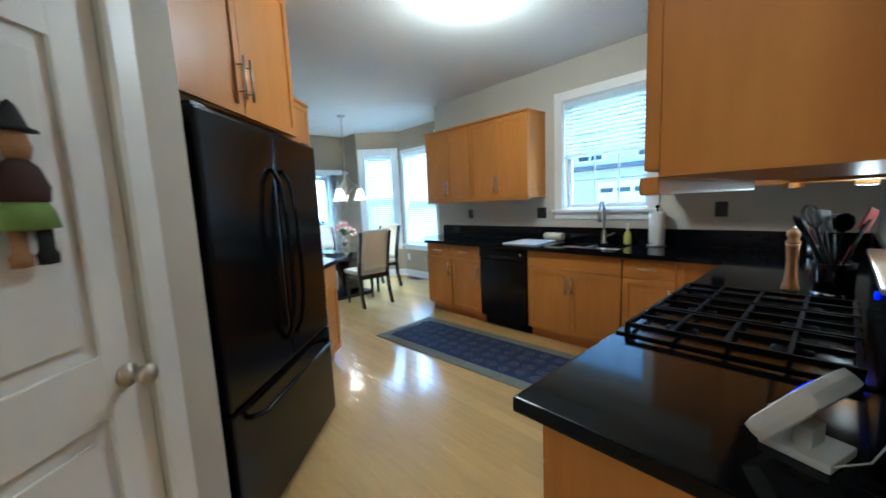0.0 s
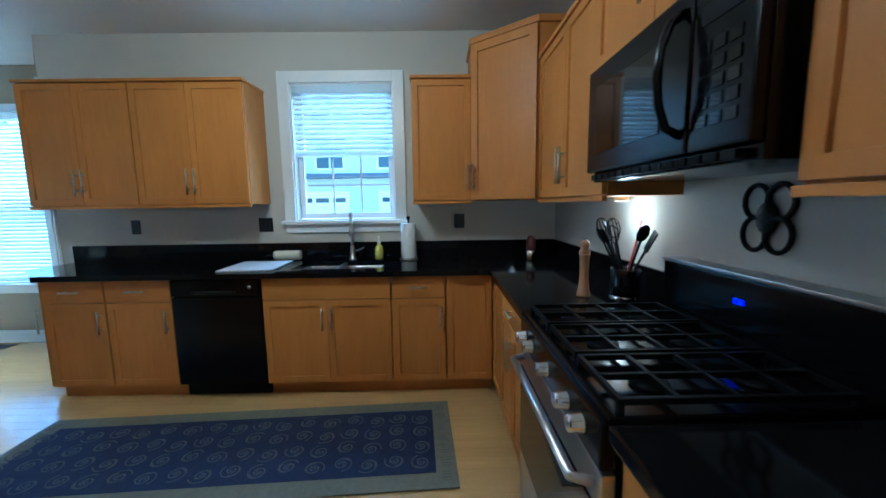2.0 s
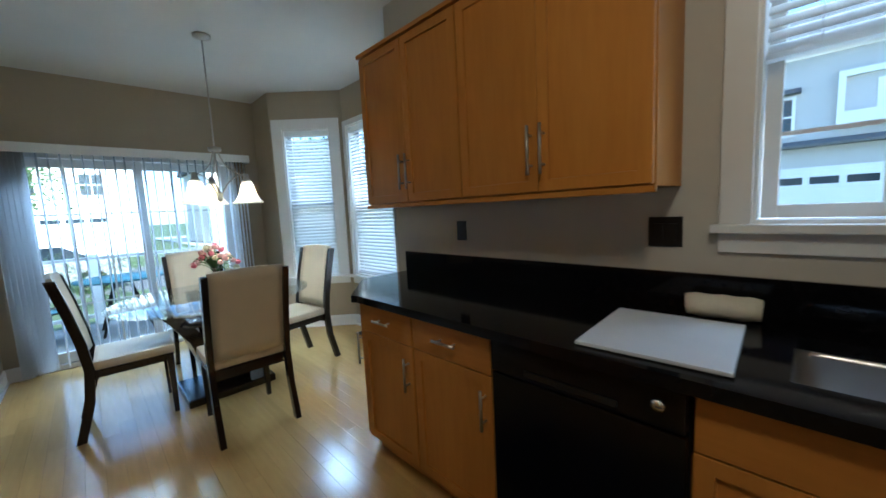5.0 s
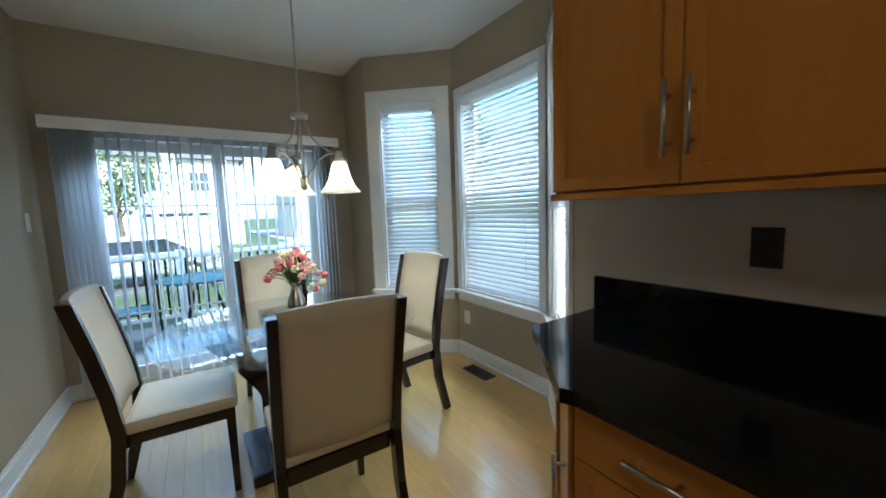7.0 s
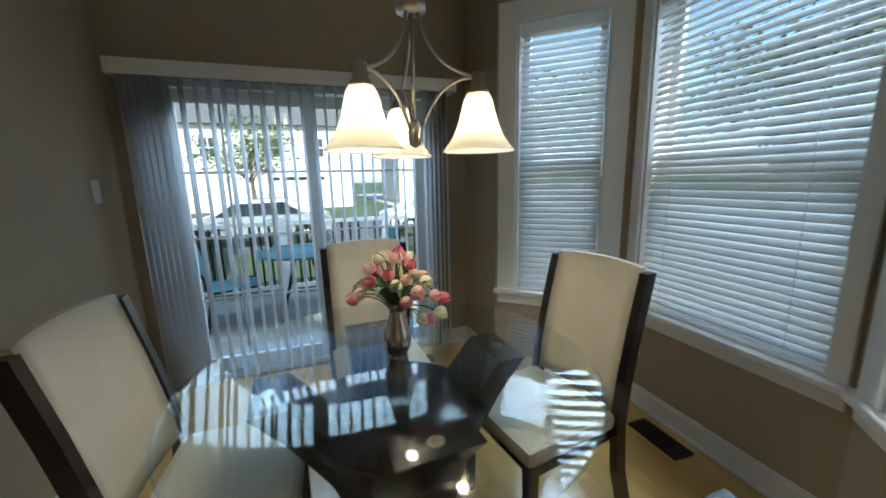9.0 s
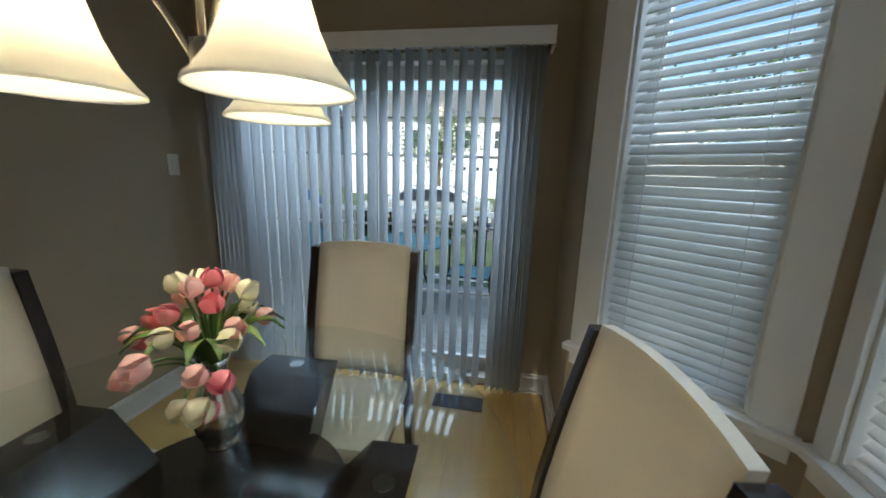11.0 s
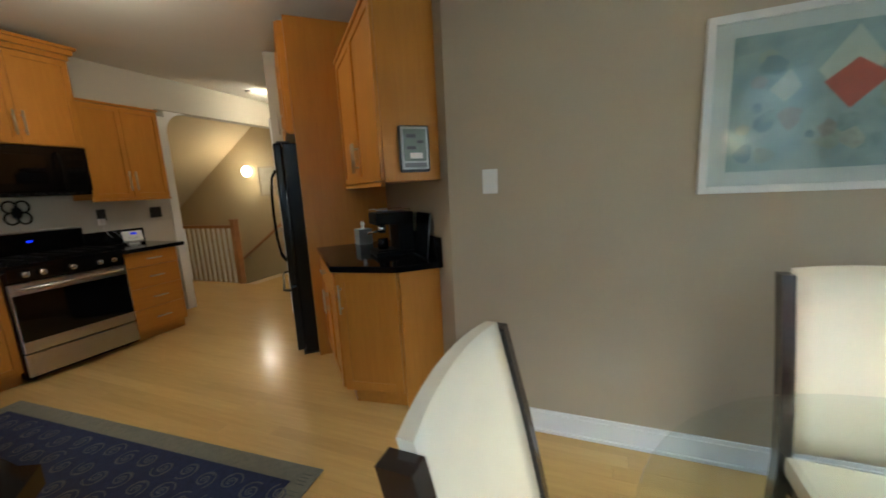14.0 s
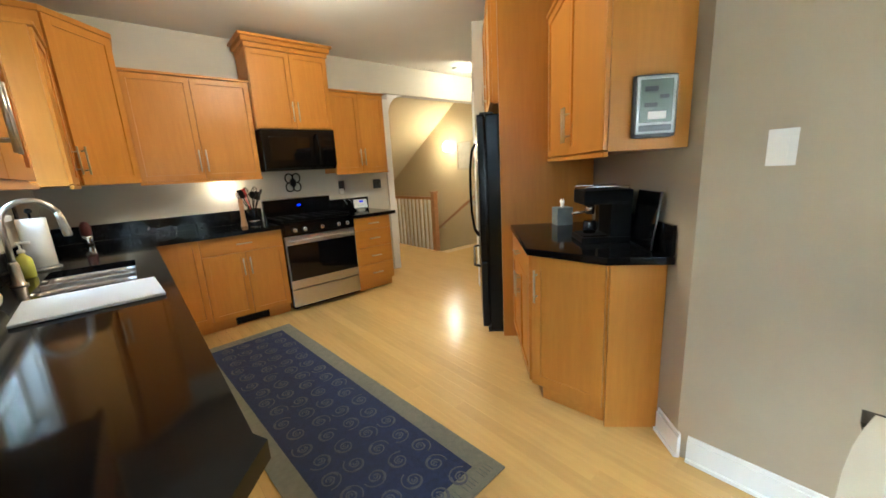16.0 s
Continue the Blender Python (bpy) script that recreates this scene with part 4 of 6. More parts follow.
# ---- chandelier ----
t = thing("chandelier", "brushed nickel chandelier with three lit frosted glass shades", "chandelier", Matrix.Translation((-0.838, 5.362, 0)))
bm = B()
lathe(bm, [(0.0, 2.739), (0.062, 2.739), (0.06, 2.72), (0.02, 2.705), (0.008, 2.70)], 24)
part("canopy", bm, NICKEL, t)
bm = B()
tube(bm, [(0, 0, 1.90), (0, 0, 2.70)], 0.006)
part("rod", bm, NICKEL, t)
bm = B()
lathe(bm, [(0.0, 1.875), (0.045, 1.88), (0.045, 1.905), (0.012, 1.915), (0.0, 1.92)], 20)
lathe(bm, [(0.0, 1.485), (0.018, 1.495), (0.022, 1.53), (0.022, 1.555), (0.01, 1.57), (0.0, 1.572)], 20)
tube(bm, [(0, 0, 1.57), (0, 0, 1.88)], 0.006)
part("hub", bm, NICKEL, t)
for ang in (-25, 90, 210):
    c, s = math.cos(radians(ang)), math.sin(radians(ang))
    bm = B()
    for p in (((0.018, 1.89), (0.045, 1.74), (0.125, 1.71), (0.197, 1.685)), ((0.018, 1.54), (0.055, 1.62), (0.10, 1.70), (0.197, 1.685))):
        u = [k / 12 for k in range(13)]
        prof = [[sum(w * q[j] for w, q in zip(((1 - v) ** 3, 3 * v * (1 - v) ** 2, 3 * v * v * (1 - v), v ** 3), p)) for j in (0, 1)] for v in u]
        tube(bm, [(r * c, r * s, z) for r, z in prof], 0.0055, 8)
    a = part("arm", bm, NICKEL, t)
    bm = B()
    lathe(bm, [(0.0, 1.70), (0.018, 1.70), (0.022, 1.66), (0.034, 1.645), (0.034, 1.632)], 18, Matrix.Translation((0.2 * c, 0.2 * s, 0)))
    part("socket", bm, NICKEL, t)
    bm = B()
    prof = [(0.034, 1.640), (0.044, 1.622), (0.052, 1.590), (0.062, 1.553), (0.079, 1.513), (0.099, 1.485), (0.109, 1.475), (0.111, 1.468)]
    prof += [(r - 0.004, z + 0.001) for r, z in reversed(prof)]
    lathe(bm, prof, 32, Matrix.Translation((0.2 * c, 0.2 * s, 0)), cap=False)
    part("shade", bm, FROST, t, "frosted bell glass shade, lit")

# ceiling dome lamps
for x, y, r in ((-1.70, 1.87, 0.19), (-4.56, 0.62, 0.075)):
    t = thing("ceiling_lamp", "round frosted glass ceiling lamp, lit", "ceiling lamp", Matrix.Translation((x, y, 0)))
    bm = B()
    lathe(bm, [(r + 0.01, CH - 0.001), (r + 0.012, CH - 0.03), (r, CH - 0.035), (0.0, CH - 0.034)], 32)
    part("rim", bm, NICKEL, t)
    bm = B()
    lathe(bm, [(r - 0.005, CH - 0.036), (r * 0.95, CH - 0.06), (r * 0.75, CH - 0.095), (r * 0.4, CH - 0.115), (0.0, CH - 0.12)], 32)
    g = part("glass", bm, DOMEG, t, "glowing frosted glass bowl")
    g.visible_shadow = False

# rug
t = thing("runner_rug", "blue runner rug with pale swirls and grey-green border", "rug", pose(-1.19, 2.186, 0, 0, 0, 3.3))
RX, RY = 0.39, 1.26
bm = B()
box(bm, -RX, -RY, 0.004, RX, RY, 0.012, 0.003)
part("border", bm, RUG_G, t)
bm = B()
box(bm, -RX + 0.105, -RY + 0.11, 0.010, RX - 0.105, RY - 0.11, 0.0145, 0.002)
part("field", bm, RUG_B, t)
# ---- sink, tap and worktop things ----
t = thing("sink", "double-bowl stainless steel undermount sink", "sink")
for y0, y1, dp in ((SY0, 1.735, 0.17), (1.765, SY1, 0.20)):
    bm = B()
    x0, x1 = SX0, SX1

    def ring(inset, z, r):
        pts = []
        for cx, cy, a0 in ((x1 - inset - r, y1 - inset - r, 0), (x0 + inset + r, y1 - inset - r, 90), (x0 + inset + r, y0 + inset + r, 180), (x1 - inset - r, y0 + inset + r, 270)):
            for k in range(6):
                a = radians(a0 + 18 * k)
                pts.append(bm.verts.new((cx + r * math.cos(a), cy + r * math.sin(a), z)))
        return pts

    rings = [ring(-0.012, 0.8755, 0.05), ring(0.002, 0.8755, 0.05), ring(0.004, 0.86, 0.05), ring(0.012, 0.914 - dp + 0.03, 0.05), ring(0.03, 0.914 - dp, 0.05)]
    for p, q in zip(rings, rings[1:]):
        for k in range(24):
            bm.faces.new((p[k], p[(k + 1) % 24], q[(k + 1) % 24], q[k])).smooth = True
    bm.faces.new(rings[-1])
    bw = part("bowl", bm, STEEL, t)
    bm = B()
    lathe(bm, [(0.042, 0.914 - dp + 0.002), (0.038, 0.914 - dp + 0.004), (0.012, 0.914 - dp + 0.001), (0.0, 0.914 - dp + 0.001)], 20, Matrix.Translation(((x0 + x1) / 2, (y0 + y1) / 2, 0)))
    part("drain", bm, CHROME, bw)
bm = B()
box(bm, SX0 - 0.004, 1.737, 0.80, SX1 + 0.004, 1.763, 0.905, 0.010)
part("divider", bm, STEEL, t)

t = thing("kitchen_tap", "brushed nickel pull-down kitchen tap with high arched spout", "tap", pose(-0.09, 1.71, 0.914, 0, 0, 12))
bm = B()
lathe(bm, [(0.032, 0.0), (0.032, 0.008), (0.022, 0.014), (0.02, 0.10), (0.016, 0.12), (0.0, 0.12)], 24)
part("base", bm, NICKEL, t)
bm = B()
arc = [(0, 0, 0.11), (0, 0, 0.28)] + [(-0.10 + 0.10 * math.cos(radians(a)), 0, 0.30 + 0.105 * math.sin(radians(a))) for a in range(0, 166, 15)]
tube(bm, arc, 0.0125, 14)
part("spout", bm, NICKEL, t)
bm = B()
e = Vector(arc[-1])
tube(bm, [e + Vector((0.004, 0, 0.02)), e + Vector((-0.004, 0, -0.02)), e + Vector((-0.014, 0, -0.10)), e + Vector((-0.015, 0, -0.115))], 0.016, 14, radii=[0.013, 0.016, 0.019, 0.015])
part("spray_head", bm, NICKEL, t)
bm = B()
tube(bm, [(0, -0.018, 0.07), (0, -0.05, 0.078), (0, -0.095, 0.10)], 0.007, 10, radii=[0.012, 0.008, 0.006])
part("lever", bm, NICKEL, t)

YELLOW = mat("yellow_dish_soap", (0.62, 0.60, 0.10), 0.15, vary=0.1, noise_scale=12)
t = thing("soap_bottle", "clear pump bottle of yellow-green dish soap", "soap bottle", Matrix.Translation((-0.09, 1.49, 0.914)))
bm = B()
lathe(bm, [(0.0, 0.0), (0.03, 0.0), (0.034, 0.008), (0.034, 0.085), (0.028, 0.11), (0.013, 0.125), (0.013, 0.135)], 20)
part("bottle", bm, YELLOW, t)
bm = B()
lathe(bm, [(0.015, 0.135), (0.015, 0.15), (0.005, 0.155), (0.005, 0.185), (0.0, 0.185)], 14)
box(bm, -0.04, -0.008, 0.18, 0.012, 0.008, 0.193, 0.003)
part("pump", bm, PLASTIC_W, t, "white pump top")

PAPER = mat("white_paper_towel", (0.78, 0.77, 0.74), 0.9, vary=0.04, noise_scale=30, bump=0.5, bump_scale=160)
t = thing("paper_towel_holder", "roll of white paper towels on an upright steel holder", "paper towel holder", Matrix.Translation((-0.12, 1.24, 0.914)))
bm = B()
lathe(bm, [(0.0, 0.0), (0.075, 0.0), (0.078, 0.006), (0.07, 0.014), (0.0, 0.016)], 28)
part("base", bm, STEEL, t)
bm = B()
tube(bm, [(0, 0, 0.015), (0, 0, 0.33)], 0.006)
lathe(bm, [(0.0, 0.325), (0.014, 0.33), (0.016, 0.342), (0.010, 0.354), (0.0, 0.356)], 16)
part("pole", bm, BLACKM, t)
bm = B()
lathe(bm, [(0.02, 0.018), (0.06, 0.018), (0.062, 0.022), (0.062, 0.294), (0.06, 0.298), (0.02, 0.298)], 36)
part("roll", bm, PAPER, t)

BOARD = mat("white_cutting_board", (0.66, 0.68, 0.70), 0.35, vary=0.03, noise_scale=20, bump=0.2, bump_scale=300)
t = thing("cutting_board", "white plastic cutting board lying over the sink's edge", "cutting board", pose(-0.39, 2.355, 0.9145, 0, 0, 3))
bm = B()
box(bm, -0.215, -0.19, 0.002, 0.215, 0.19, 0.014, 0.005)
es = [e for e in bm.edges if abs(e.verts[0].co.z - e.verts[1].co.z) > 0.005]
bmesh.ops.bevel(bm, geom=es, offset=0.03, segments=4, affect="EDGES")
part("board", bm, BOARD, t)
bm = B()
for x in (-0.17, 0.17):
    for y in (-0.15, 0.15):
        lathe(bm, [(0.008, 0.0), (0.008, 0.003)], 10, Matrix.Translation((x, y, 0)))
part("feet", bm, PLASTIC_B, t)
CLOTH = mat("cream_dish_cloth", (0.66, 0.62, 0.48), 0.95, vary=0.06, noise_scale=60, bump=0.9, bump_scale=220)
bm = B()
tube(bm, [(0, -0.105 + 0.21 * k / 8, 0.043 + 0.002 * math.sin(k * 2)) for k in range(9)], 0.04, 16, radii=[0.036, 0.041, 0.042, 0.041, 0.042, 0.041, 0.042, 0.041, 0.037])
solid("rolled_dish_towel", bm, CLOTH, "cream dish towel rolled up behind the cutting board", "towel", pose(-0.085, 2.25, 0.914, 0, 0, 4))

# pepper mill, utensil crock, knife block corner
MILLW = mat("light_turned_wood", (0.50, 0.27, 0.11), 0.3, noise_scale=10, colour2=(0.40, 0.20, 0.08), stretch=(4, 4, 0.6))
t = thing("pepper_mill", "tall turned light wood pepper mill", "pepper mill", Matrix.Translation((-1.40, 0.30, 0.914)))
bm = B()
lathe(bm, [(0.0, 0.0), (0.03, 0.0), (0.031, 0.01), (0.026, 0.03), (0.021, 0.07), (0.019, 0.13), (0.022, 0.19), (0.026, 0.205)], 24)
part("body", bm, MILLW, t)
bm = B()
lathe(bm, [(0.025, 0.206), (0.026, 0.215), (0.017, 0.225), (0.022, 0.24), (0.023, 0.255), (0.014, 0.268), (0.0, 0.27)], 24)
h = part("head", bm, MILLW, t)
bm = B()
lathe(bm, [(0.007, 0.27), (0.008, 0.278), (0.0, 0.284)], 12)
part("finial", bm, CHROME, h, "small steel knob")
REDP = mat("red_plastic", (0.45, 0.02, 0.02), 0.35, vary=0.05, noise_scale=10)
t = thing("utensil_crock", "black crock full of dark cooking utensils", "utensil holder", Matrix.Translation((-1.53, 0.17, 0.914)))
bm = B()
lathe(bm, [(0.0, 0.0), (0.055, 0.0), (0.06, 0.01), (0.062, 0.15), (0.058, 0.155), (0.055, 0.15), (0.052, 0.02), (0.0, 0.016)], 28)
part("crock", bm, BLACK, t)
bm = B()
lathe(bm, [(0.0615, 0.012), (0.063, 0.014), (0.063, 0.034), (0.0618, 0.036)], 28, cap=False)
part("band", bm, CHROME, t, "steel foot band")
rr = random.Random(3)
for i in range(9):
    a, lean = rr.uniform(0, math.tau), rr.uniform(0.02, 0.055)
    top = Vector((math.cos(a) * (lean + 0.04), math.sin(a) * (lean + 0.04), rr.uniform(0.24, 0.30)))
    bot = Vector((-math.cos(a) * 0.02, -math.sin(a) * 0.02, 0.03))
    bm = B()
    tube(bm, [bot, top], 0.005, 8)
    d = (top - bot).normalized()
    if i % 3 == 0:
        lathe(bm, [(0.0, -0.005), (0.022, 0.01), (0.03, 0.035), (0.026, 0.06), (0.012, 0.075), (0.0, 0.078)], 14,
              Matrix.Translation(top) @ d.to_track_quat("Z", "Y").to_matrix().to_4x4() @ Matrix.Diagonal((1, 0.3, 1, 1)))
    elif i % 3 == 1:
        box(bm, -0.028, -0.003, -0.005, 0.028, 0.003, 0.085, 0.002, m=Matrix.Translation(top) @ d.to_track_quat("Z", "Y").to_matrix().to_4x4() @ Matrix.Rotation(a, 4, "Z"))
    else:
        for k in range(5):
            b = k * math.pi / 5
            q = Matrix.Translation(top) @ d.to_track_quat("Z", "Y").to_matrix().to_4x4()
            tube(bm, [q @ Vector((0.026 * math.cos(b) * math.sin(u), 0.026 * math.sin(b) * math.sin(u), 0.045 - 0.045 * math.cos(u))) for u in [j * math.tau / 12 for j in range(13)]], 0.0014, 5, cap=False)
    part("utensil", bm, REDP if i == 4 else (BLACKM), t, "red handled utensil" if i == 4 else "")
t = thing("spice_jar", "small glass jar with a dark red lid by the corner", "jar", Matrix.Translation((-0.26, 0.27, 0.914)))
bm = B()
lathe(bm, [(0.0, 0.0), (0.036, 0.0), (0.038, 0.006), (0.038, 0.07), (0.03, 0.085)], 20)
part("jar", bm, CHROME, t, "shiny steel jar body")
bm = B()
lathe(bm, [(0.034, 0.085), (0.036, 0.09), (0.034, 0.16), (0.02, 0.19), (0.0, 0.195)], 20)
part("lid", bm, mat("dark_red_wood", (0.10, 0.02, 0.015), 0.4, vary=0.1, noise_scale=10), t, "dark red wooden top")

# trivet on the wall behind the range
t = thing("wall_trivet", "black cast iron trivet of four rings hung on the wall", "trivet", pose(-2.03, 0.012, 1.305, 90, 0, 0) @ Matrix.Scale(1.2, 4))
for k in range(4):
    a = radians(45 + 90 * k)
    bm = B()
    c = Vector((0.047 * math.cos(a), 0.058 * math.sin(a), 0))
    tube(bm, [c + Vector((0.036 * math.cos(b), 0.042 * math.sin(b), 0)) for b in [j * math.tau / 20 for j in range(21)]], 0.0065, 8, cap=False)
    part("ring", bm, BLACKM, t)
bm = B()
lathe(bm, [(0.0, -0.006), (0.03, -0.006), (0.034, 0.0), (0.03, 0.006), (0.0, 0.007)], 24, Matrix.Diagonal((0.9, 1.25, 1, 1)))
part("centre", bm, BLACKM, t)

# small white appliance with a blue display
BLUE_LCD = mat("blue_lcd", (0.02, 0.04, 0.5), 0.3, emit=(0.015, 0.04, 1.0), emit_strength=0.13)
t = thing("countertop_display_unit", "small white tilted countertop unit with a blue display", "display unit", pose(-2.76, 0.19, 0.914, 0, 0, -18) @ Matrix.Scale(0.8, 4))
tilt = pose(0, 0, 0.092, 36, 0, 0)
bm = B()
box(bm, -0.105, -0.024, -0.068, 0.105, 0.024, 0.085, 0.020, m=tilt)
part("body", bm, PLASTIC_W, t)
bm = B()
box(bm, -0.06, -0.075, 0.0, 0.06, 0.045, 0.02, 0.006)
box(bm, -0.03, -0.035, 0.018, 0.03, 0.0, 0.062, 0.006)
part("stand", bm, PLASTIC_W, t)
bm = B()
box(bm, -0.045, 0.0235, 0.022, 0.018, 0.0262, 0.056, m=tilt)
part("display", bm, BLUE_LCD, t, "glowing blue display")
bm = B()
tube(bm, [tilt @ Vector((-0.05 + 0.1 * k / 8, 0.026, -0.02 - 0.016 * math.sin(math.pi * k / 8))) for k in range(9)], 0.003, 6)
part("grip_line", bm, mat("grey_plastic", (0.35, 0.35, 0.36), 0.5, vary=0.05, noise_scale=9), t)
bm = B()
tube(bm, [(-0.05, -0.07, 0.012), (0.0, -0.11, 0.03), (0.10, -0.13, 0.10), (0.16, -0.13, 0.19)], 0.002, 8)
part("cable", bm, PLASTIC_W, t, "thin white power cable")


def plate(m, w, h, material, label, category, kind_of="outlet"):
    """A wall plate whose face points to local -y."""
    t = thing("power_outlet" if kind_of == "outlet" else "light_switch", label, category, m)
    bm = B()
    box(bm, -w / 2, -0.007, -h / 2, w / 2, -0.001, h / 2, 0.003)
    part("plate", bm, material, t)
    n = 2 if kind_of == "outlet" else max(1, round(w / 0.06))
    for i in range(n):
        bm = B()
        if kind_of == "outlet":
            z = -0.026 + 0.052 * i
            box(bm, -0.017, -0.0095, z - 0.017, 0.017, -0.006, z + 0.017, 0.003)
            part("socket", bm, material, t)
        else:
            x = (i - (n - 1) / 2) * 0.046
            box(bm, x - 0.016, -0.011, -0.033, x + 0.016, -0.006, 0.033, 0.003)
            part("rocker", bm, material, t)
    return t


def wallm(x, y, z, facing):
    """facing: degrees of the outward normal in plan."""
    return pose(x, y, z, 0, 0, facing + 90)


plate(wallm(0, 3.54, 1.205, 180), 0.075, 0.118, PLASTIC_B, "black power outlet on the beige sink wall", "outlet")
plate(wallm(0, 2.45, 1.21, 180), 0.118, 0.118, PLASTIC_B, "wide black switch plate beside the sink window", "switch", "switch")
plate(wallm(0, 0.815, 1.22, 180), 0.085, 0.12, PLASTIC_B, "black power outlet near the kitchen corner", "outlet")
plate(wallm(-2.62, 0, 1.23, 90), 0.075, 0.118, PLASTIC_B, "black power outlet with a plug beside the range", "outlet")
plate(wallm(-3.13, 0, 1.22, 90), 0.118, 0.118, PLASTIC_B, "black switch plate near the hall opening", "switch", "switch")
plate(wallm(0.61, 5.78, 0.37, 180), 0.075, 0.118, PLASTIC_W, "white power outlet below the bay window", "outlet")
plate(wallm(-2.28, 5.42, 0.40, 0), 0.075, 0.118, PLASTIC_W, "white power outlet low on the taupe wall", "outlet")
plate(wallm(-2.28, 4.14, 1.36, 0), 0.078, 0.122, PLASTIC_W, "white light switch on the taupe dining wall", "switch", "switch")
plate(wallm(-2.28, 6.68, 1.36, 0), 0.075, 0.122, PLASTIC_W, "white light switch beside the patio door", "switch", "switch")
t = thing("power_adapter", "white plug-in power adapter in a black outlet", "adapter", pose(-2.60, 0.010, 1.165, 0, 0, 180) @ Matrix.Scale(0.85, 4))
bm = B()
box(bm, -0.03, -0.045, -0.04, 0.03, -0.001, 0.035, 0.006)
part("body", bm, PLASTIC_W, t)
bm = B()
tube(bm, [(0.0, -0.025, -0.04), (0.01, -0.03, -0.09), (0.03, -0.05, -0.17), (0.06, -0.06, -0.20)], 0.003, 8)
part("cable", bm, PLASTIC_W, t)

# under-cabinet lamp
bm = B()
lathe(bm, [(0.0, 1.362), (0.03, 1.362), (0.034, 1.366), (0.034, 1.3845)], 20, Matrix.Translation((-1.33, 0.10, 0)))
g = solid("undercabinet_lamp", bm, PLASTIC_W, "small round under-cabinet lamp below the maple cabinets", "lamp")
g.visible_shadow = False

# ---- coffee counter ----
TISSUE = mat("grey_tissue_box", (0.30, 0.34, 0.33), 0.7, noise_scale=26, colour2=(0.20, 0.24, 0.24))
t = thing("tissue_box", "grey-green cube tissue box with a tissue pulled out", "tissue box", DIAG @ Matrix.Translation((-0.02, 4.13, 0.914)) @ pose(0, 0, 0, 0, 0, 8))
bm = B()
box(bm, -0.056, -0.056, 0.0, 0.056, 0.056, 0.125, 0.003)
part("box", bm, TISSUE, t)
bm = B()
vs = []
for k in range(12):
    a = k * math.tau / 12
    vs.append([bm.verts.new((r * math.cos(a) * (1 + 0.3 * math.sin(3 * a + z * 40)), r * math.sin(a) * 0.5, 0.125 + z)) for r, z in ((0.022, 0.0), (0.020, 0.02), (0.03, 0.04), (0.012, 0.055 + 0.012 * math.sin(a * 2)))])
for k in range(12):
    for j in range(3):
        bm.faces.new((vs[k][j], vs[(k + 1) % 12][j], vs[(k + 1) % 12][j + 1], vs[k][j + 1])).smooth = True
part("tissue", bm, PAPER, t, "white paper tissue")
PEWTER0 = mat("dull_metal", (0.20, 0.19, 0.18), 0.35, metal=1.0, vary=0.1, noise_scale=20)
t = thing("coffee_maker", "black espresso coffee maker with chrome spout on granite", "coffee maker", DIAG @ Matrix.Translation((0.57, 4.16, 0.914)) @ Matrix.Diagonal((0.72, 0.9, 0.86, 1)))
bm = B()
box(bm, -0.15, -0.10, 0.0, 0.15, 0.19, 0.035, 0.010)
box(bm, -0.14, 0.07, 0.03, 0.14, 0.19, 0.30, 0.014)
box(bm, -0.15, -0.09, 0.24, 0.15, 0.19, 0.33, 0.016)
part("body", bm, BLACKM, t)
bm = B()
lathe(bm, [(0.0, 0.17), (0.026, 0.17), (0.03, 0.20), (0.03, 0.241)], 20, Matrix.Translation((0, -0.02, 0)))
tube(bm, [(0, -0.03, 0.19), (0, -0.13, 0.175)], 0.010, 10)
part("brew_head", bm, CHROME, t, "chrome brew head with handle")
bm = B()
box(bm, -0.12, -0.085, 0.035, 0.12, 0.06, 0.045, 0.003)
part("drip_tray", bm, BLACKM, t)
bm = B()
lathe(bm, [(0.0, 0.045), (0.035, 0.045), (0.042, 0.07), (0.04, 0.12), (0.033, 0.13)], 20, Matrix.Translation((0, -0.02, 0)))
part("cup", bm, BLACKG, t)
bm = B()
for x in (-0.13, 0.13):
    tube(bm, [(x, -0.08, 0.33), (x, -0.08, 0.35), (x, 0.17, 0.35), (x, 0.17, 0.33)], 0.004, 6)
part("cup_rail", bm, CHROME, t)
for u, h in ((0.34, 0.27), (0.80, 0.28)):
    t = thing("serving_tray", "black tray with a metal rim leaning on the wall", "tray", DIAG @ pose(u, 4.33, 0.914, -7, 0, 0))
    bm = B()
    box(bm, -0.115, -0.012, 0.004, 0.115, 0.0, h, 0.004)
    part("panel", bm, BLACKG, t)
    bm = B()
    tube(bm, [(-0.112, -0.006, 0.006), (-0.112, -0.006, h), (0.112, -0.006, h), (0.112, -0.006, 0.006), (-0.112, -0.006, 0.006)], 0.005, 8)
    part("rim", bm, PEWTER0, t, "dull metal rim")

# wall thermometer station on the cabinet's end panel
SILVER = mat("silver_plastic", (0.42, 0.42, 0.40), 0.35, metal=0.6, vary=0.05, noise_scale=12)
t = thing("weather_station", "charcoal wall display with silver bezel and grey-green screen on a cabinet", "weather station", DIAG @ pose(1.0545, 4.225, 1.55, 0, 0, 90))
bm = B()
box(bm, -0.085, -0.030, -0.12, 0.085, -0.004, 0.12, 0.016)
part("case", bm, mat("charcoal_plastic", (0.045, 0.045, 0.045), 0.35, vary=0.05, noise_scale=9), t, "charcoal case")
bm = B()
box(bm, -0.076, -0.0318, -0.105, 0.076, -0.0295, 0.112, 0.008)
part("bezel", bm, SILVER, t, "silver bezel")
bm = B()
box(bm, -0.062, -0.0335, -0.062, 0.062, -0.031, 0.10, 0.003)
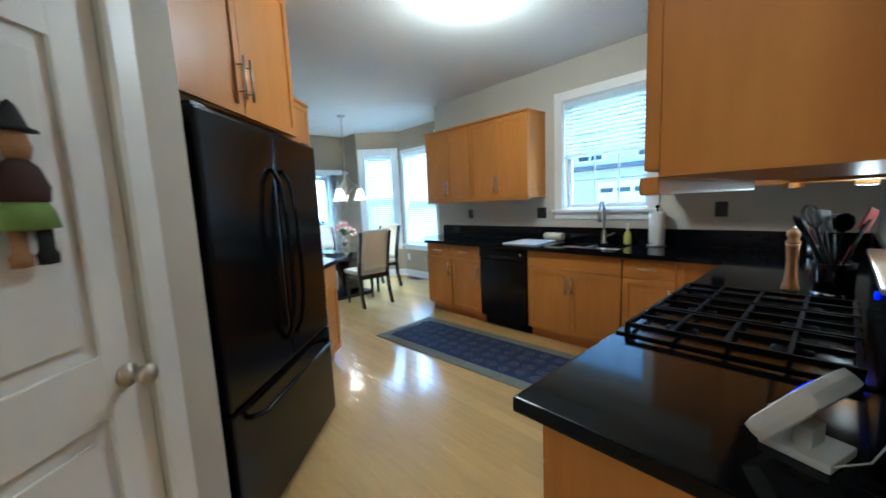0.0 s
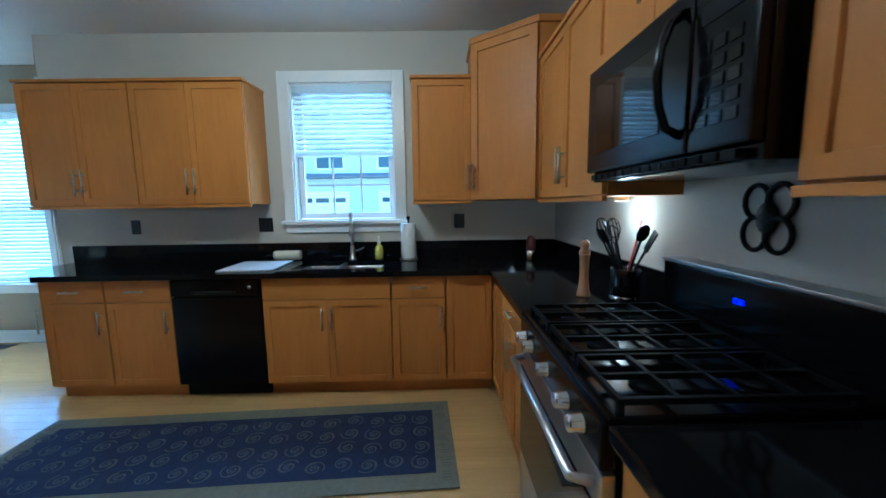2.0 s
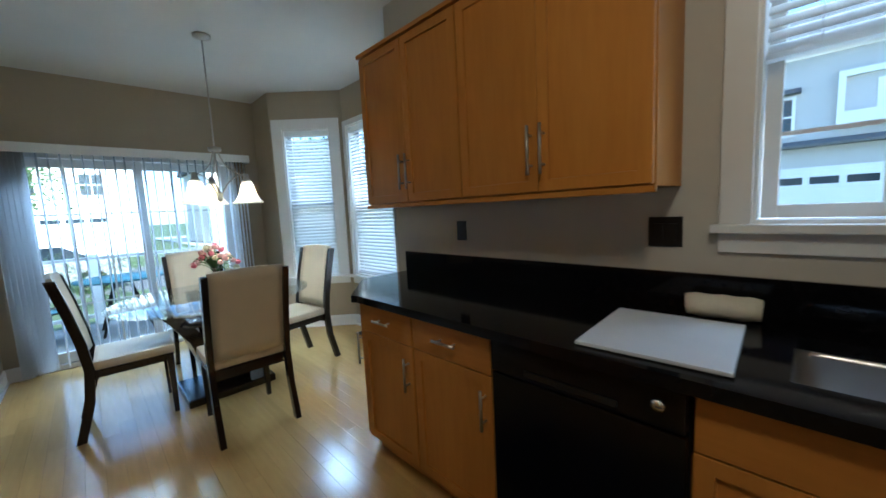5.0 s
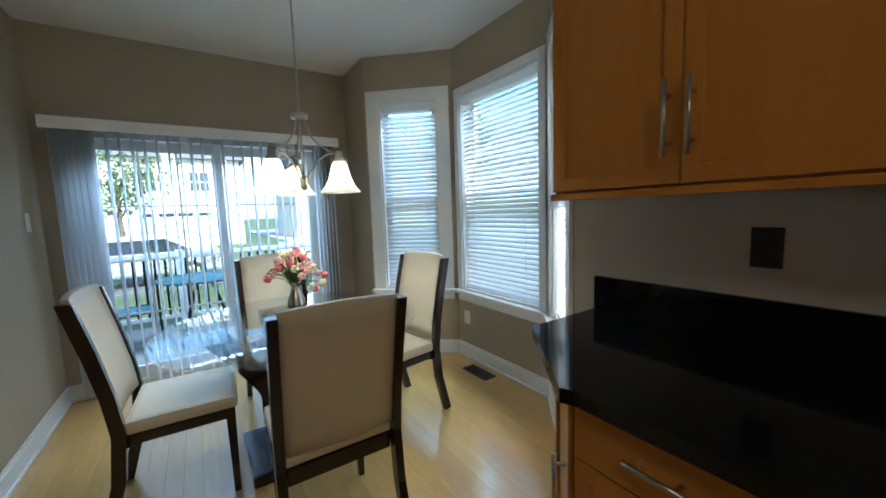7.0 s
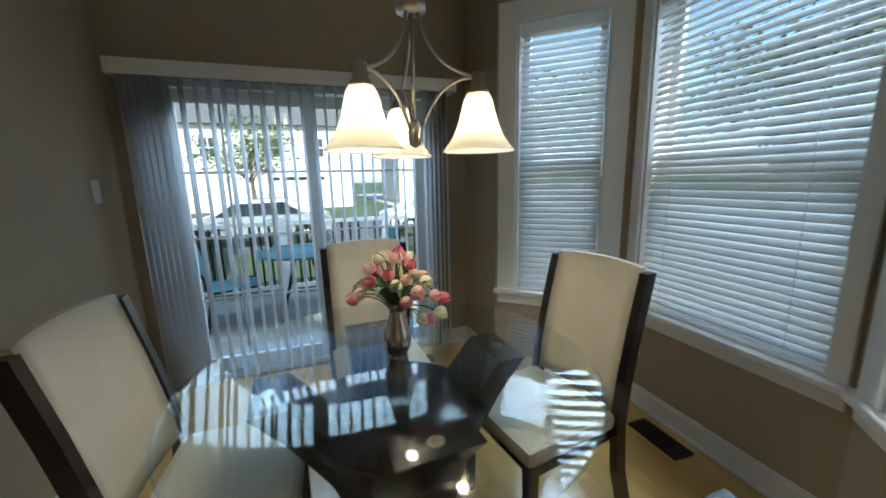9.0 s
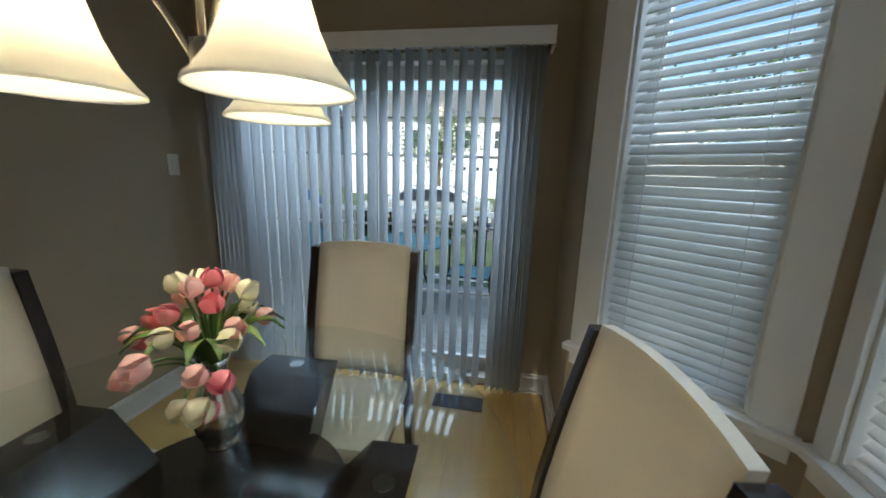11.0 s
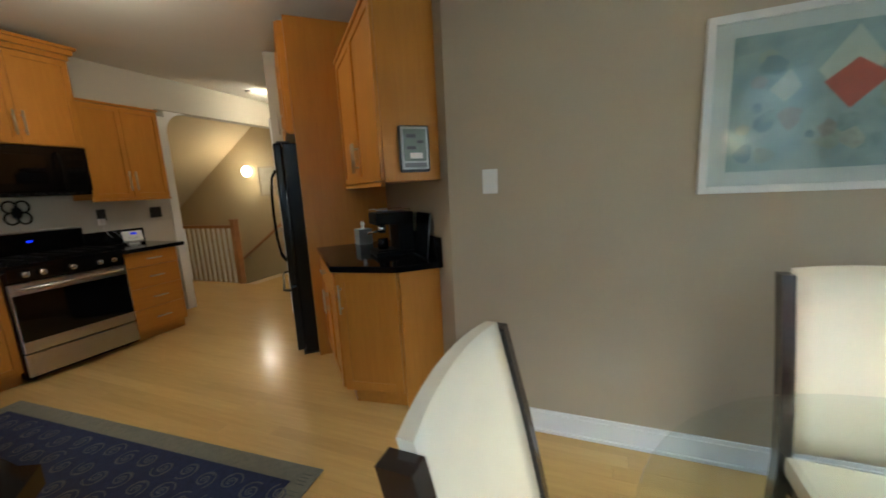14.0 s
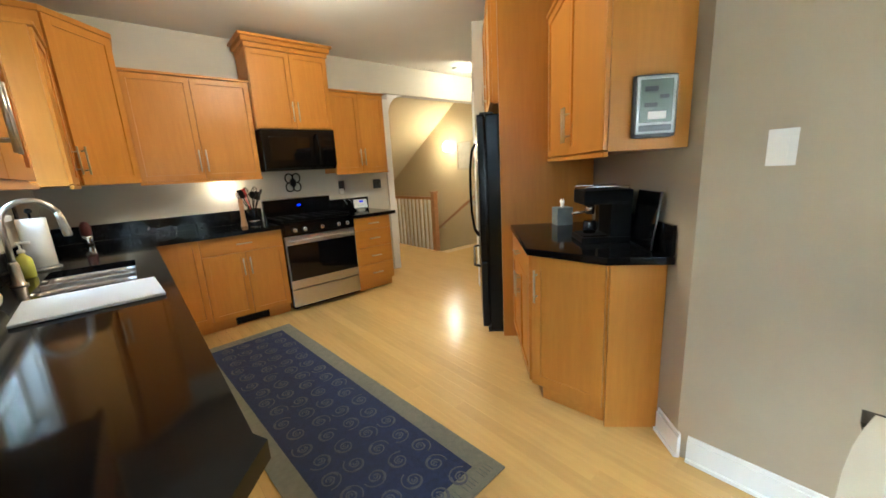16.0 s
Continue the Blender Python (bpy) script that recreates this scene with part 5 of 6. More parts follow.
sc = part("screen", bm, mat("grey_green_lcd", (0.14, 0.17, 0.14), 0.18, vary=0.08, noise_scale=12), t, "grey-green display")
for x, z, w, h in ((-0.02, 0.065, 0.05, 0.018), (0.03, 0.035, 0.035, 0.014), (-0.02, 0.005, 0.05, 0.016), (0.005, -0.035, 0.07, 0.03)):
    bm = B()
    box(bm, x - w / 2, -0.0348, z - h / 2, x + w / 2, -0.0333, z + h / 2)
    part("readout", bm, PLASTIC_B if z > -0.01 else PLASTIC_W, sc)
bm = B()
box(bm, -0.062, -0.0333, -0.095, 0.062, -0.031, -0.072, 0.003)
part("button_strip", bm, mat("dark_grey_plastic", (0.10, 0.10, 0.10), 0.4, vary=0.05, noise_scale=9), t)

# ---- picture on the taupe wall ----
ART = mat("abstract_print", (0.42, 0.47, 0.44), 0.6, noise_scale=14, colour2=(0.19, 0.27, 0.28))
t = thing("framed_picture", "white framed abstract print with a red diamond, behind glass", "picture", wallm(-2.28, 5.44, 1.60, 0))
W2, H2 = 0.405, 0.34
bm = B()
for q in ((-W2, -H2, -W2 + 0.03, H2), (W2 - 0.03, -H2, W2, H2), (-W2 + 0.03, -H2, W2 - 0.03, -H2 + 0.03), (-W2 + 0.03, H2 - 0.03, W2 - 0.03, H2)):
    box(bm, q[0], -0.028, q[1], q[2], -0.002, q[3], 0.004)
part("frame", bm, mat("silver_white_frame", (0.62, 0.60, 0.55), 0.3, vary=0.05, noise_scale=9), t)
bm = B()
box(bm, -W2 + 0.03, -0.012, -H2 + 0.03, W2 - 0.03, -0.004, H2 - 0.03)
part("mat_board", bm, mat("white_mat_board", (0.60, 0.59, 0.55), 0.9, vary=0.03, noise_scale=30), t)
bm = B()
box(bm, -W2 + 0.095, -0.0145, -H2 + 0.085, W2 - 0.095, -0.0118, H2 - 0.085)
pr = part("print", bm, ART, t)


def flat_shape(pts, y, material, name):
    bm = B()
    bm.faces.new([bm.verts.new((x, y, z)) for x, z in pts])
    part(name, bm, material, pr)


PALE = mat("pale_print_ink", (0.50, 0.51, 0.43), 0.6, vary=0.15, noise_scale=30)
RED = mat("red_print_ink", (0.40, 0.09, 0.06), 0.6, vary=0.2, noise_scale=30)
flat_shape([(0.04, -0.02), (0.14, 0.11), (0.05, 0.24), (-0.05, 0.10)], -0.0164, PALE, "print_shape")
flat_shape([(0.05, -0.045), (0.155, 0.06), (0.06, 0.13), (-0.03, 0.055)], -0.0172, RED, "print_shape")
flat_shape([(-0.14, 0.0), (-0.09, 0.05), (-0.13, 0.12), (-0.19, 0.05)], -0.0164, PALE, "print_shape")
flat_shape([(0.21, 0.10), (0.26, 0.14), (0.23, 0.20), (0.18, 0.15)], -0.0164, PALE, "print_shape")
pk = random.Random(21)
INKS = [mat("muted_print_ink", c, 0.6, vary=0.25, noise_scale=40) for c in ((0.25, 0.32, 0.30), (0.33, 0.36, 0.29), (0.18, 0.25, 0.26), (0.43, 0.42, 0.34), (0.30, 0.28, 0.24))]
for k in range(26):
    x, z, w = pk.uniform(-0.27, 0.27), pk.uniform(-0.22, 0.20), pk.uniform(0.015, 0.05)
    if -0.08 < x < 0.18 and z > -0.08:
        z -= 0.16
    turns = [(j + pk.uniform(-0.3, 0.3)) * math.tau / 9 for j in range(9)]
    flat_shape([(x + w * pk.uniform(0.6, 1.1) * math.cos(a), max(-0.24, z + w * pk.uniform(0.6, 1.1) * math.sin(a))) for a in turns], -0.0152 - 0.00004 * k, INKS[k % 5], "print_shape")
bm = B()
box(bm, -W2 + 0.028, -0.0215, -H2 + 0.028, W2 - 0.028, -0.0195, H2 - 0.028)
g = part("glass", bm, GLASS, t)
g.visible_shadow = False

# ---- vase of tulips ----
PEWTER = mat("pewter", (0.48, 0.45, 0.41), 0.22, metal=1.0, vary=0.1, noise_scale=20)
LEAF = mat("tulip_leaf", (0.10, 0.17, 0.025), 0.45, noise_scale=14, colour2=(0.05, 0.10, 0.015))
PINK = mat("pink_petal", (0.72, 0.16, 0.20), 0.6, noise_scale=22, colour2=(0.78, 0.34, 0.34))
PALEPINK = mat("pale_pink_petal", (0.80, 0.46, 0.40), 0.6, noise_scale=22, colour2=(0.82, 0.60, 0.52))
CREAM = mat("cream_petal", (0.78, 0.72, 0.46), 0.6, noise_scale=22, colour2=(0.82, 0.78, 0.60))
for m in (PINK, PALEPINK, CREAM):
    let_light_through(m, m.node_tree.nodes["Color Ramp"].color_ramp.elements[1].color[:3], 0.45)
t = thing("tulip_vase", "pewter vase of pink, peach and cream tulips", "vase", Matrix.Translation((-0.92, 5.40, 0.7605)))
bm = B()
lathe(bm, [(0.0, 0.0), (0.034, 0.0), (0.036, 0.006), (0.032, 0.014), (0.046, 0.04), (0.052, 0.07), (0.048, 0.10), (0.034, 0.135), (0.024, 0.165), (0.023, 0.185), (0.032, 0.208),
           (0.029, 0.207), (0.02, 0.185), (0.0, 0.16)], 32)
part("vase", bm, PEWTER, t)


def petal_head(bm, m, size):
    for k in range(6):
        a = k * math.tau / 6 + (0.5 if k % 2 else 0)
        rows = []
        for i in range(5):
            z = size * 1.3 * i / 4
            w = size * (0.46, 0.78, 0.80, 0.58, 0.16)[i]
            r = size * (0.12, 0.62, 0.72, 0.60, 0.34)[i] * (1.0 if k % 2 else 0.92)
            row = []
            for j in (-1, 0, 1):
                b = a + j * w / max(r, 0.2 * size) * 0.55
                row.append(bm.verts.new(m @ Vector((r * math.cos(b), r * math.sin(b), z - abs(j) * size * 0.05))))
            rows.append(row)
        for p, q in zip(rows, rows[1:]):
            for j in range(2):
                bm.faces.new((p[j], p[j + 1], q[j + 1], q[j])).smooth = True


rr = random.Random(11)
heads = []
for i in range(20):
    a = i * 2.399 + rr.uniform(-0.2, 0.2)
    tilt_out = math.sqrt((i + 0.5) / 20)
    r = 0.098 * tilt_out
    z = 0.365 - 0.11 * tilt_out ** 2 + rr.uniform(-0.015, 0.015)
    heads.append((r * math.cos(a), r * math.sin(a) * 0.9, z))
heads += [(0.09, -0.13, 0.26), (0.12, -0.115, 0.245), (0.10, -0.14, 0.21), (0.03, -0.165, 0.285), (0.0, -0.16, 0.26), (0.05, -0.125, 0.195), (0.075, -0.10, 0.18), (-0.11, -0.05, 0.265), (-0.125, -0.02, 0.245)]
for i, h in enumerate(heads):
    top = Vector(h)
    out = Vector((h[0], h[1], 0))
    bm = B()
    mid = out * 0.45 + Vector((0, 0, 0.20 + 0.45 * (h[2] - 0.20) + 0.03))
    pts = [Vector((out.x * 0.1, out.y * 0.1, 0.17)), mid, top]
    tube(bm, [pts[0].lerp(pts[1], u).lerp(pts[1].lerp(pts[2], u), u) for u in (0, 0.25, 0.5, 0.75, 1)], 0.0026, 6)
    f = part("stem", bm, LEAF, t)
    d = (top - mid).normalized()
    bm = B()
    petal_head(bm, Matrix.Translation(top) @ d.to_track_quat("Z", "Y").to_matrix().to_4x4(), rr.uniform(0.029, 0.036))
    part("flower", bm, (PINK, CREAM, PALEPINK, PALEPINK, CREAM, PINK, PALEPINK)[i % 7], f)
for i in range(13):
    a = i * 2.4 + 0.4
    bm = B()
    rows = []
    for k in range(6):
        u = k / 5
        r = 0.015 + 0.13 * u
        z = 0.19 + 0.11 * math.sin(u * 2.2) - 0.02 * u
        w = 0.017 * math.sin(math.pi * (0.12 + 0.86 * u))
        c = Vector((r * math.cos(a), r * math.sin(a), z))
        s = Vector((-math.sin(a), math.cos(a), 0)) * w
        rows.append([bm.verts.new(c - s + Vector((0, 0, 0.006))), bm.verts.new(c), bm.verts.new(c + s + Vector((0, 0, 0.006)))])
    for p, q in zip(rows, rows[1:]):
        for j in range(2):
            bm.faces.new((p[j], p[j + 1], q[j + 1], q[j])).smooth = True
    part("leaf", bm, LEAF, t)

# floor vent in the bay
t = thing("floor_register", "dark brown metal floor register in the bay", "floor vent", pose(0.47, 5.46, 0.0, 0, 0, 0))
BRONZE = mat("dark_bronze", (0.06, 0.04, 0.025), 0.4, metal=0.5, vary=0.1, noise_scale=30)
bm = B()
box(bm, -0.065, -0.15, 0.0005, 0.065, 0.15, 0.005, 0.002)
part("frame", bm, BRONZE, t)
for i in range(12):
    bm = B()
    box(bm, -0.045, -0.128 + i * 0.0225, 0.005, 0.045, -0.118 + i * 0.0225, 0.008)
    part("slat", bm, PLASTIC_B, t)

copy_thing(t, pose(-0.54, 6.755, 0.0, 0, 0, 90))

# rug swirls
sw = B()
for r0, a0, a1 in ((0.062, 0.3, 4.6), (0.044, 2.2, 7.4), (0.025, 0.5, 5.4), (0.010, 0, 4.5)):
    pts = [(r0 * (1 - 0.03 * k) * math.cos(a0 + (a1 - a0) * k / 12), r0 * (1 - 0.03 * k) * math.sin(a0 + (a1 - a0) * k / 12), 0) for k in range(13)]
    tube(sw, pts, 0.0042, 5)
me = mesh_of("swirl", sw, RUG_S)
rug = scene.objects["runner_rug"]
for i in range(4):
    for j in range(17):
        o = new("swirl", me)
        o.parent = rug
        o.matrix_basis = Matrix.Translation((-0.195 + 0.13 * i + (0.012 if j % 2 else -0.012), -RY + 0.185 + j * 0.139, 0.0142)) @ pose(0, 0, 0, 0, 0, 57 * j + 130 * i) @ Matrix.Diagonal((0.92, 0.92, 0.5, 1))
bt = B()
for k in range(4):
    tube(bt, [(-0.03 + 0.02 * k, 0, 0), (-0.03 + 0.02 * k, 0.05, 0)], 0.0018, 5)
mb = mesh_of("border_motif", bt, mat("dark_rug_line", (0.10, 0.10, 0.085), 0.95, vary=0.2, noise_scale=200))
for e, sgn in ((RY - 0.08, 1), (-RY + 0.03, 1)):
    for i in range(7):
        o = new("border_motif", mb)
        o.parent = rug
        o.matrix_basis = Matrix.Translation((-0.31 + i * 0.103, e, 0.0118))

# hanging doll on the pantry door, one plain shape
bm = B()


def blob(m, prof, idx):
    n0 = len(bm.faces)
    lathe(bm, prof, 16, m)
    bm.faces.ensure_lookup_table()
    for f in bm.faces[n0:]:
        f.material_index = idx


c = DIAG @ pose(-1.735, 3.535, 1.455)
fl = Matrix.Diagonal((1, 0.45, 1, 1))
blob(c @ fl, [(0.0, 0.15), (0.012, 0.14), (0.028, 0.10), (0.045, 0.095), (0.045, 0.09), (0.0, 0.09)], 0)
blob(c @ fl, [(0.0, 0.095), (0.022, 0.085), (0.03, 0.06), (0.022, 0.035), (0.0, 0.03)], 1)
blob(c @ fl, [(0.018, 0.035), (0.035, 0.02), (0.05, -0.02), (0.045, -0.05), (0.0, -0.055)], 2)
blob(c @ fl, [(0.035, -0.045), (0.05, -0.07), (0.058, -0.105), (0.0, -0.11)], 3)
for s in (-1, 1):
    blob(c @ fl @ Matrix.Translation((s * 0.024, 0, 0)), [(0.016, -0.10), (0.016, -0.15), (0.022, -0.16), (0.02, -0.18), (0.0, -0.182)], 0 if s > 0 else 1)
bmesh.ops.recalc_face_normals(bm, faces=bm.faces)
me = bpy.data.meshes.new("hanging_doll")
bm.to_mesh(me)
bm.free()
for nm, col in (("black_felt", (0.012, 0.012, 0.014)), ("tan_cloth", (0.32, 0.17, 0.06)), ("dark_brown_cloth", (0.05, 0.018, 0.015)), ("green_cloth", (0.20, 0.30, 0.06))):
    me.materials.append(mat(nm, col, 0.9, vary=0.15, noise_scale=60, bump=0.5))
tagged(new("hanging_doll", me), "small stuffed cloth doll in a green skirt hung on the door", "doll")

# ---- stair hall ----
bm = B()
v = [bm.verts.new(p) for p in ((-5.5, -0.86, 2.62), (-3.30, -0.86, 2.62), (-3.30, -3.30, 1.12), (-5.5, -3.30, 1.12), (-5.5, -0.86, 2.78), (-3.30, -0.86, 2.78), (-3.30, -3.30, 1.28), (-5.5, -3.30, 1.28))]
for f in ((0, 1, 2, 3), (4, 5, 6, 7), (0, 1, 5, 4), (1, 2, 6, 5), (2, 3, 7, 6), (3, 0, 4, 7)):
    bm.faces.new([v[k] for k in f])
structure("ceiling_stair_soffit", bm, WALL_H, "sloping plaster soffit under the upper stairs", "ceiling")
RAILW = mat("maple_handrail", (0.42, 0.22, 0.09), 0.35, noise_scale=9, colour2=(0.34, 0.16, 0.06), stretch=(4, 0.5, 4))
t = thing("stair_railing", "white balusters below a maple rail with maple post", "railing")
bm = B()
box(bm, -4.49, -0.47, 0.0, -4.41, -0.39, 0.98, 0.004)
box(bm, -4.50, -0.48, 0.98, -4.40, -0.38, 1.01, 0.008)
part("newel_post", bm, RAILW, t)
bm = B()
box(bm, -4.48, -2.30, 0.87, -4.42, -0.47, 0.92, 0.010)
part("rail", bm, RAILW, t)
bb = B()
box(bb, -0.016, -0.016, 0.0, 0.016, 0.016, 0.87, 0.003)
bal = mesh_of("baluster", bb, WHITE)
for i in range(16):
    o = new("baluster", bal)
    o.parent = t
    o.matrix_basis = Matrix.Translation((-4.45, -0.57 - i * 0.115, 0))
t = thing("wall_handrail", "maple handrail rising along the stair wall", "handrail")
bm = B()
tube(bm, [(-5.42, -1.75, 0.02), (-5.42, -0.30, 0.93)], 0.025, 12)
part("rail", bm, RAILW, t)
for y in (-1.4, -0.6):
    bm = B()
    z = 0.02 + (y + 1.75) * 0.6276
    tube(bm, [(-5.42, y, z - 0.02), (-5.44, y, z - 0.06), (-5.4995, y, z - 0.07)], 0.007, 8)
    part("bracket", bm, NICKEL, t)
t = thing("wall_sconce", "round frosted glass wall sconce, lit", "wall lamp", Matrix.Translation((-5.4995, -1.14, 1.785)))
bm = B()
lathe(bm, [(0.0, 0.0), (0.06, 0.0), (0.055, 0.015), (0.0, 0.02)], 24, pose(0, 0, 0, 0, 90, 0))
part("backplate", bm, NICKEL, t)
bm = B()
lathe(bm, [(0.05, 0.02), (0.095, 0.05), (0.10, 0.09), (0.07, 0.13), (0.0, 0.145)], 28, pose(0, 0, 0, 0, 90, 0))
g = part("globe", bm, DOMEG, t, "glowing frosted globe")
g.visible_shadow = False
t = thing("framed_picture", "small pale framed picture on the stair wall", "picture", wallm(-5.5, -0.74, 1.59, 0))
bm = B()
for q in ((-0.20, -0.26, -0.17, 0.26), (0.17, -0.26, 0.20, 0.26), (-0.17, -0.26, 0.17, -0.23), (-0.17, 0.23, 0.17, 0.26)):
    box(bm, q[0], -0.022, q[1], q[2], -0.002, q[3], 0.003)
part("frame", bm, mat("pale_wood_frame", (0.42, 0.34, 0.22), 0.4, vary=0.1, noise_scale=12), t)
bm = B()
box(bm, -0.17, -0.010, -0.23, 0.17, -0.004, 0.23)
part("print", bm, mat("beige_print", (0.46, 0.40, 0.30), 0.7, vary=0.15, noise_scale=9), t)
# white casing with a curved corner at the end of the range wall
bm = B()
box(bm, -3.40, -0.16, 0.0, -3.302, 0.012, 2.30, 0.004)
pts = [(-3.40, 2.10)] + [(-3.40 - 0.26 + 0.26 * math.cos(radians(a)), 2.10 + 0.27 * math.sin(radians(a))) for a in range(10, 91, 10)] + [(-3.40, 2.37)]
vs = [[bm.verts.new((x, y, z)) for x, z in pts] for y in (-0.15, 0.006)]
for k in range(len(pts)):
    q = (k + 1) % len(pts)
    bm.faces.new((vs[0][k], vs[0][q], vs[1][q], vs[1][k]))
bm.faces.new(vs[0])
bm.faces.new(vs[1])
structure("trim_opening", bm, WHITE, "white casing with curved corner at the hall opening", "trim")
bm = B()
lathe(bm, [(0.0, CH - 0.035), (0.05, CH - 0.033), (0.062, CH - 0.02), (0.065, CH - 0.001)], 24, Matrix.Translation((-4.36, 0.35, 0)))
solid("smoke_detector", bm, PLASTIC_W, "round white smoke detector on the ceiling", "smoke detector")

# ---- outside ----
LAWN = mat("lawn", (0.08, 0.11, 0.045), 0.9, noise_scale=6, colour2=(0.055, 0.08, 0.03), bump=0.8, bump_scale=60)
ASPH = mat("asphalt", (0.10, 0.10, 0.105), 0.9, vary=0.2, noise_scale=40, bump=0.5)
SIDING = mat("grey_siding", (0.50, 0.49, 0.47), 0.7, vary=0.05, noise_scale=8)
SIDING2 = mat("cream_siding", (0.74, 0.70, 0.64), 0.7, vary=0.05, noise_scale=8)
ROOF = mat("grey_shingle", (0.12, 0.12, 0.12), 0.9, vary=0.2, noise_scale=30)
GLASSD = mat("dark_window_glass", (0.03, 0.04, 0.05), 0.08)
CONC = mat("pale_concrete", (0.42, 0.41, 0.38), 0.85, vary=0.1, noise_scale=12, bump=0.4)
DECK = mat("weathered_deck_board", (0.30, 0.29, 0.27), 0.75, noise_scale=8, colour2=(0.22, 0.21, 0.20), stretch=(0.5, 5, 5), random_tint=0.1)
GZ = -0.55
bm = B()
box(bm, -400, -400, GZ - 0.5, 400, 400, GZ)
structure("ground", bm, LAWN, "green lawn stretching away from the house", "ground")
bm = B()
box(bm, -60, 15.5, GZ + 0.001, 60, 22.5, GZ + 0.02)
structure("road", bm, ASPH, "grey asphalt street beyond the lawn", "road")
bm = B()
box(bm, 4.2, -40, GZ + 0.022, 12.5, 60, GZ + 0.035)
structure("road_lane", bm, CONC, "pale concrete driveway lane between the houses", "road")


def house(name, x, y, w, d, h, turn, wallmat, label, rows, garages):
    """A house whose front faces local -y; windows and garage doors are parts."""
    t = thing(name, label, "house", pose(x, y, GZ, 0, 0, turn))
    bm = B()
    box(bm, -w / 2, 0, 0, w / 2, d, h)
    part("wall", bm, wallmat, t)
    n = int(h / 0.19)
    bm = B()
    for k in range(n):
        box(bm, -w / 2, -0.012, k * 0.19, w / 2, 0.0, k * 0.19 + 0.03)
    tagged(part("siding", bm, wallmat, t), kind="stuff")
    bm = B()
    v = [bm.verts.new(p) for p in ((-w / 2 - 0.4, -0.5, h), (w / 2 + 0.4, -0.5, h), (w / 2 + 0.4, d + 0.5, h), (-w / 2 - 0.4, d + 0.5, h), (-w / 2 - 0.4, d / 2, h + d * 0.33), (w / 2 + 0.4, d / 2, h + d * 0.33))]
    for f in ((0, 1, 5, 4), (2, 3, 4, 5), (0, 4, 3), (1, 2, 5), (0, 3, 2, 1)):
        bm.faces.new([v[k] for k in f])
    part("roof", bm, ROOF, t)
    for cx, z, ww, hh in rows:
        bm = B()
        for q in ((-ww / 2 - 0.1, -0.1, -ww / 2, hh + 0.1), (ww / 2, -0.1, ww / 2 + 0.1, hh + 0.1), (-ww / 2, hh, ww / 2, hh + 0.1), (-ww / 2, -0.1, ww / 2, 0.0), (-0.03, 0, 0.03, hh), (-ww / 2, hh / 2 - 0.03, ww / 2, hh / 2 + 0.03)):
            box(bm, cx + q[0], -0.07, z + q[1], cx + q[2], -0.013, z + q[3])
        f = part("window", bm, WHITE, t)
        bm = B()
        box(bm, cx - ww / 2, -0.03, z, cx + ww / 2, -0.014, z + hh)
        part("pane", bm, GLASSD, f)
    for cx, ww in garages:
        bm = B()
        box(bm, cx - ww / 2 - 0.12, -0.06, 0, cx + ww / 2 + 0.12, -0.013, 2.72)
        g = part("garage_frame", bm, WHITE, t)
        for k in range(4):
            bm = B()
            box(bm, cx - ww / 2, -0.085, 0.03 + k * 0.645, cx + ww / 2, -0.061, 0.645 + k * 0.645, 0.01)
            part("garage_panel", bm, WHITE, g)
        for k in range(4):
            bm = B()
            gx = cx - ww / 2 + ww * (k + 0.5) / 4
            box(bm, gx - ww * 0.1, -0.092, 2.10, gx + ww * 0.1, -0.084, 2.36)
            part("garage_pane", bm, GLASSD, g)
    return t


town = house("townhouse", 17.5, 2.0, 26, 9, 6.7, -90, SIDING, "grey sided townhouse with garages across the lane",
             [(-1.56, 3.98, 1.45, 1.25), (-4.95, 3.98, 1.45, 1.25), (-8.3, 3.98, 1.45, 1.25), (4.6, 3.98, 1.45, 1.25)], [(-0.36, 3.7), (-5.9, 3.7), (5.6, 3.7)])
bm = B()
v = [bm.verts.new((x, y, z)) for x in (-13.1, 13.1) for y, z in ((0.0, 3.70), (-0.55, 3.50), (-0.55, 3.42), (0.0, 3.42))]
for f in ((0, 1, 5, 4), (1, 2, 6, 5), (2, 3, 7, 6), (3, 2, 1, 0), (4, 5, 6, 7)):
    bm.faces.new([v[k] for k in f])
part("porch_roof", bm, ROOF, town, "narrow grey shingled roof above the garages")
for cx in (-1.56, -4.95, -8.3, 4.6):
    bm = B()
    v = [bm.verts.new((cx + x, y, z)) for x in (-0.95, 0.95) for y, z in ((-0.013, 5.62), (-0.35, 5.40), (-0.013, 5.40))]
    for f in ((0, 1, 4, 3), (1, 2, 5, 4), (2, 1, 0), (3, 4, 5)):
        bm.faces.new([v[k] for k in f])
    part("window_hood", bm, ROOF, town)
for cx in (1.35, 8.2):
    bm = B()
    for q in ((-1.05, 3.95, -0.87, 5.85), (0.87, 3.95, 1.05, 5.85), (-0.87, 5.65, 0.87, 5.85), (-0.87, 3.95, 0.87, 4.5)):
        box(bm, cx + q[0], -0.25, q[1], cx + q[2], -0.013, q[3], 0.01)
    g = part("balcony_frame", bm, WHITE, town, "white framed balcony")
    bm = B()
    box(bm, cx - 0.87, -0.06, 4.5, cx + 0.87, -0.014, 5.65)
    part("balcony_wall", bm, SIDING, g)
    bm = B()
    box(bm, cx - 0.15, -0.085, 4.5, cx + 0.6, -0.061, 5.45, 0.01)
    part("balcony_door", bm, WHITE, g)
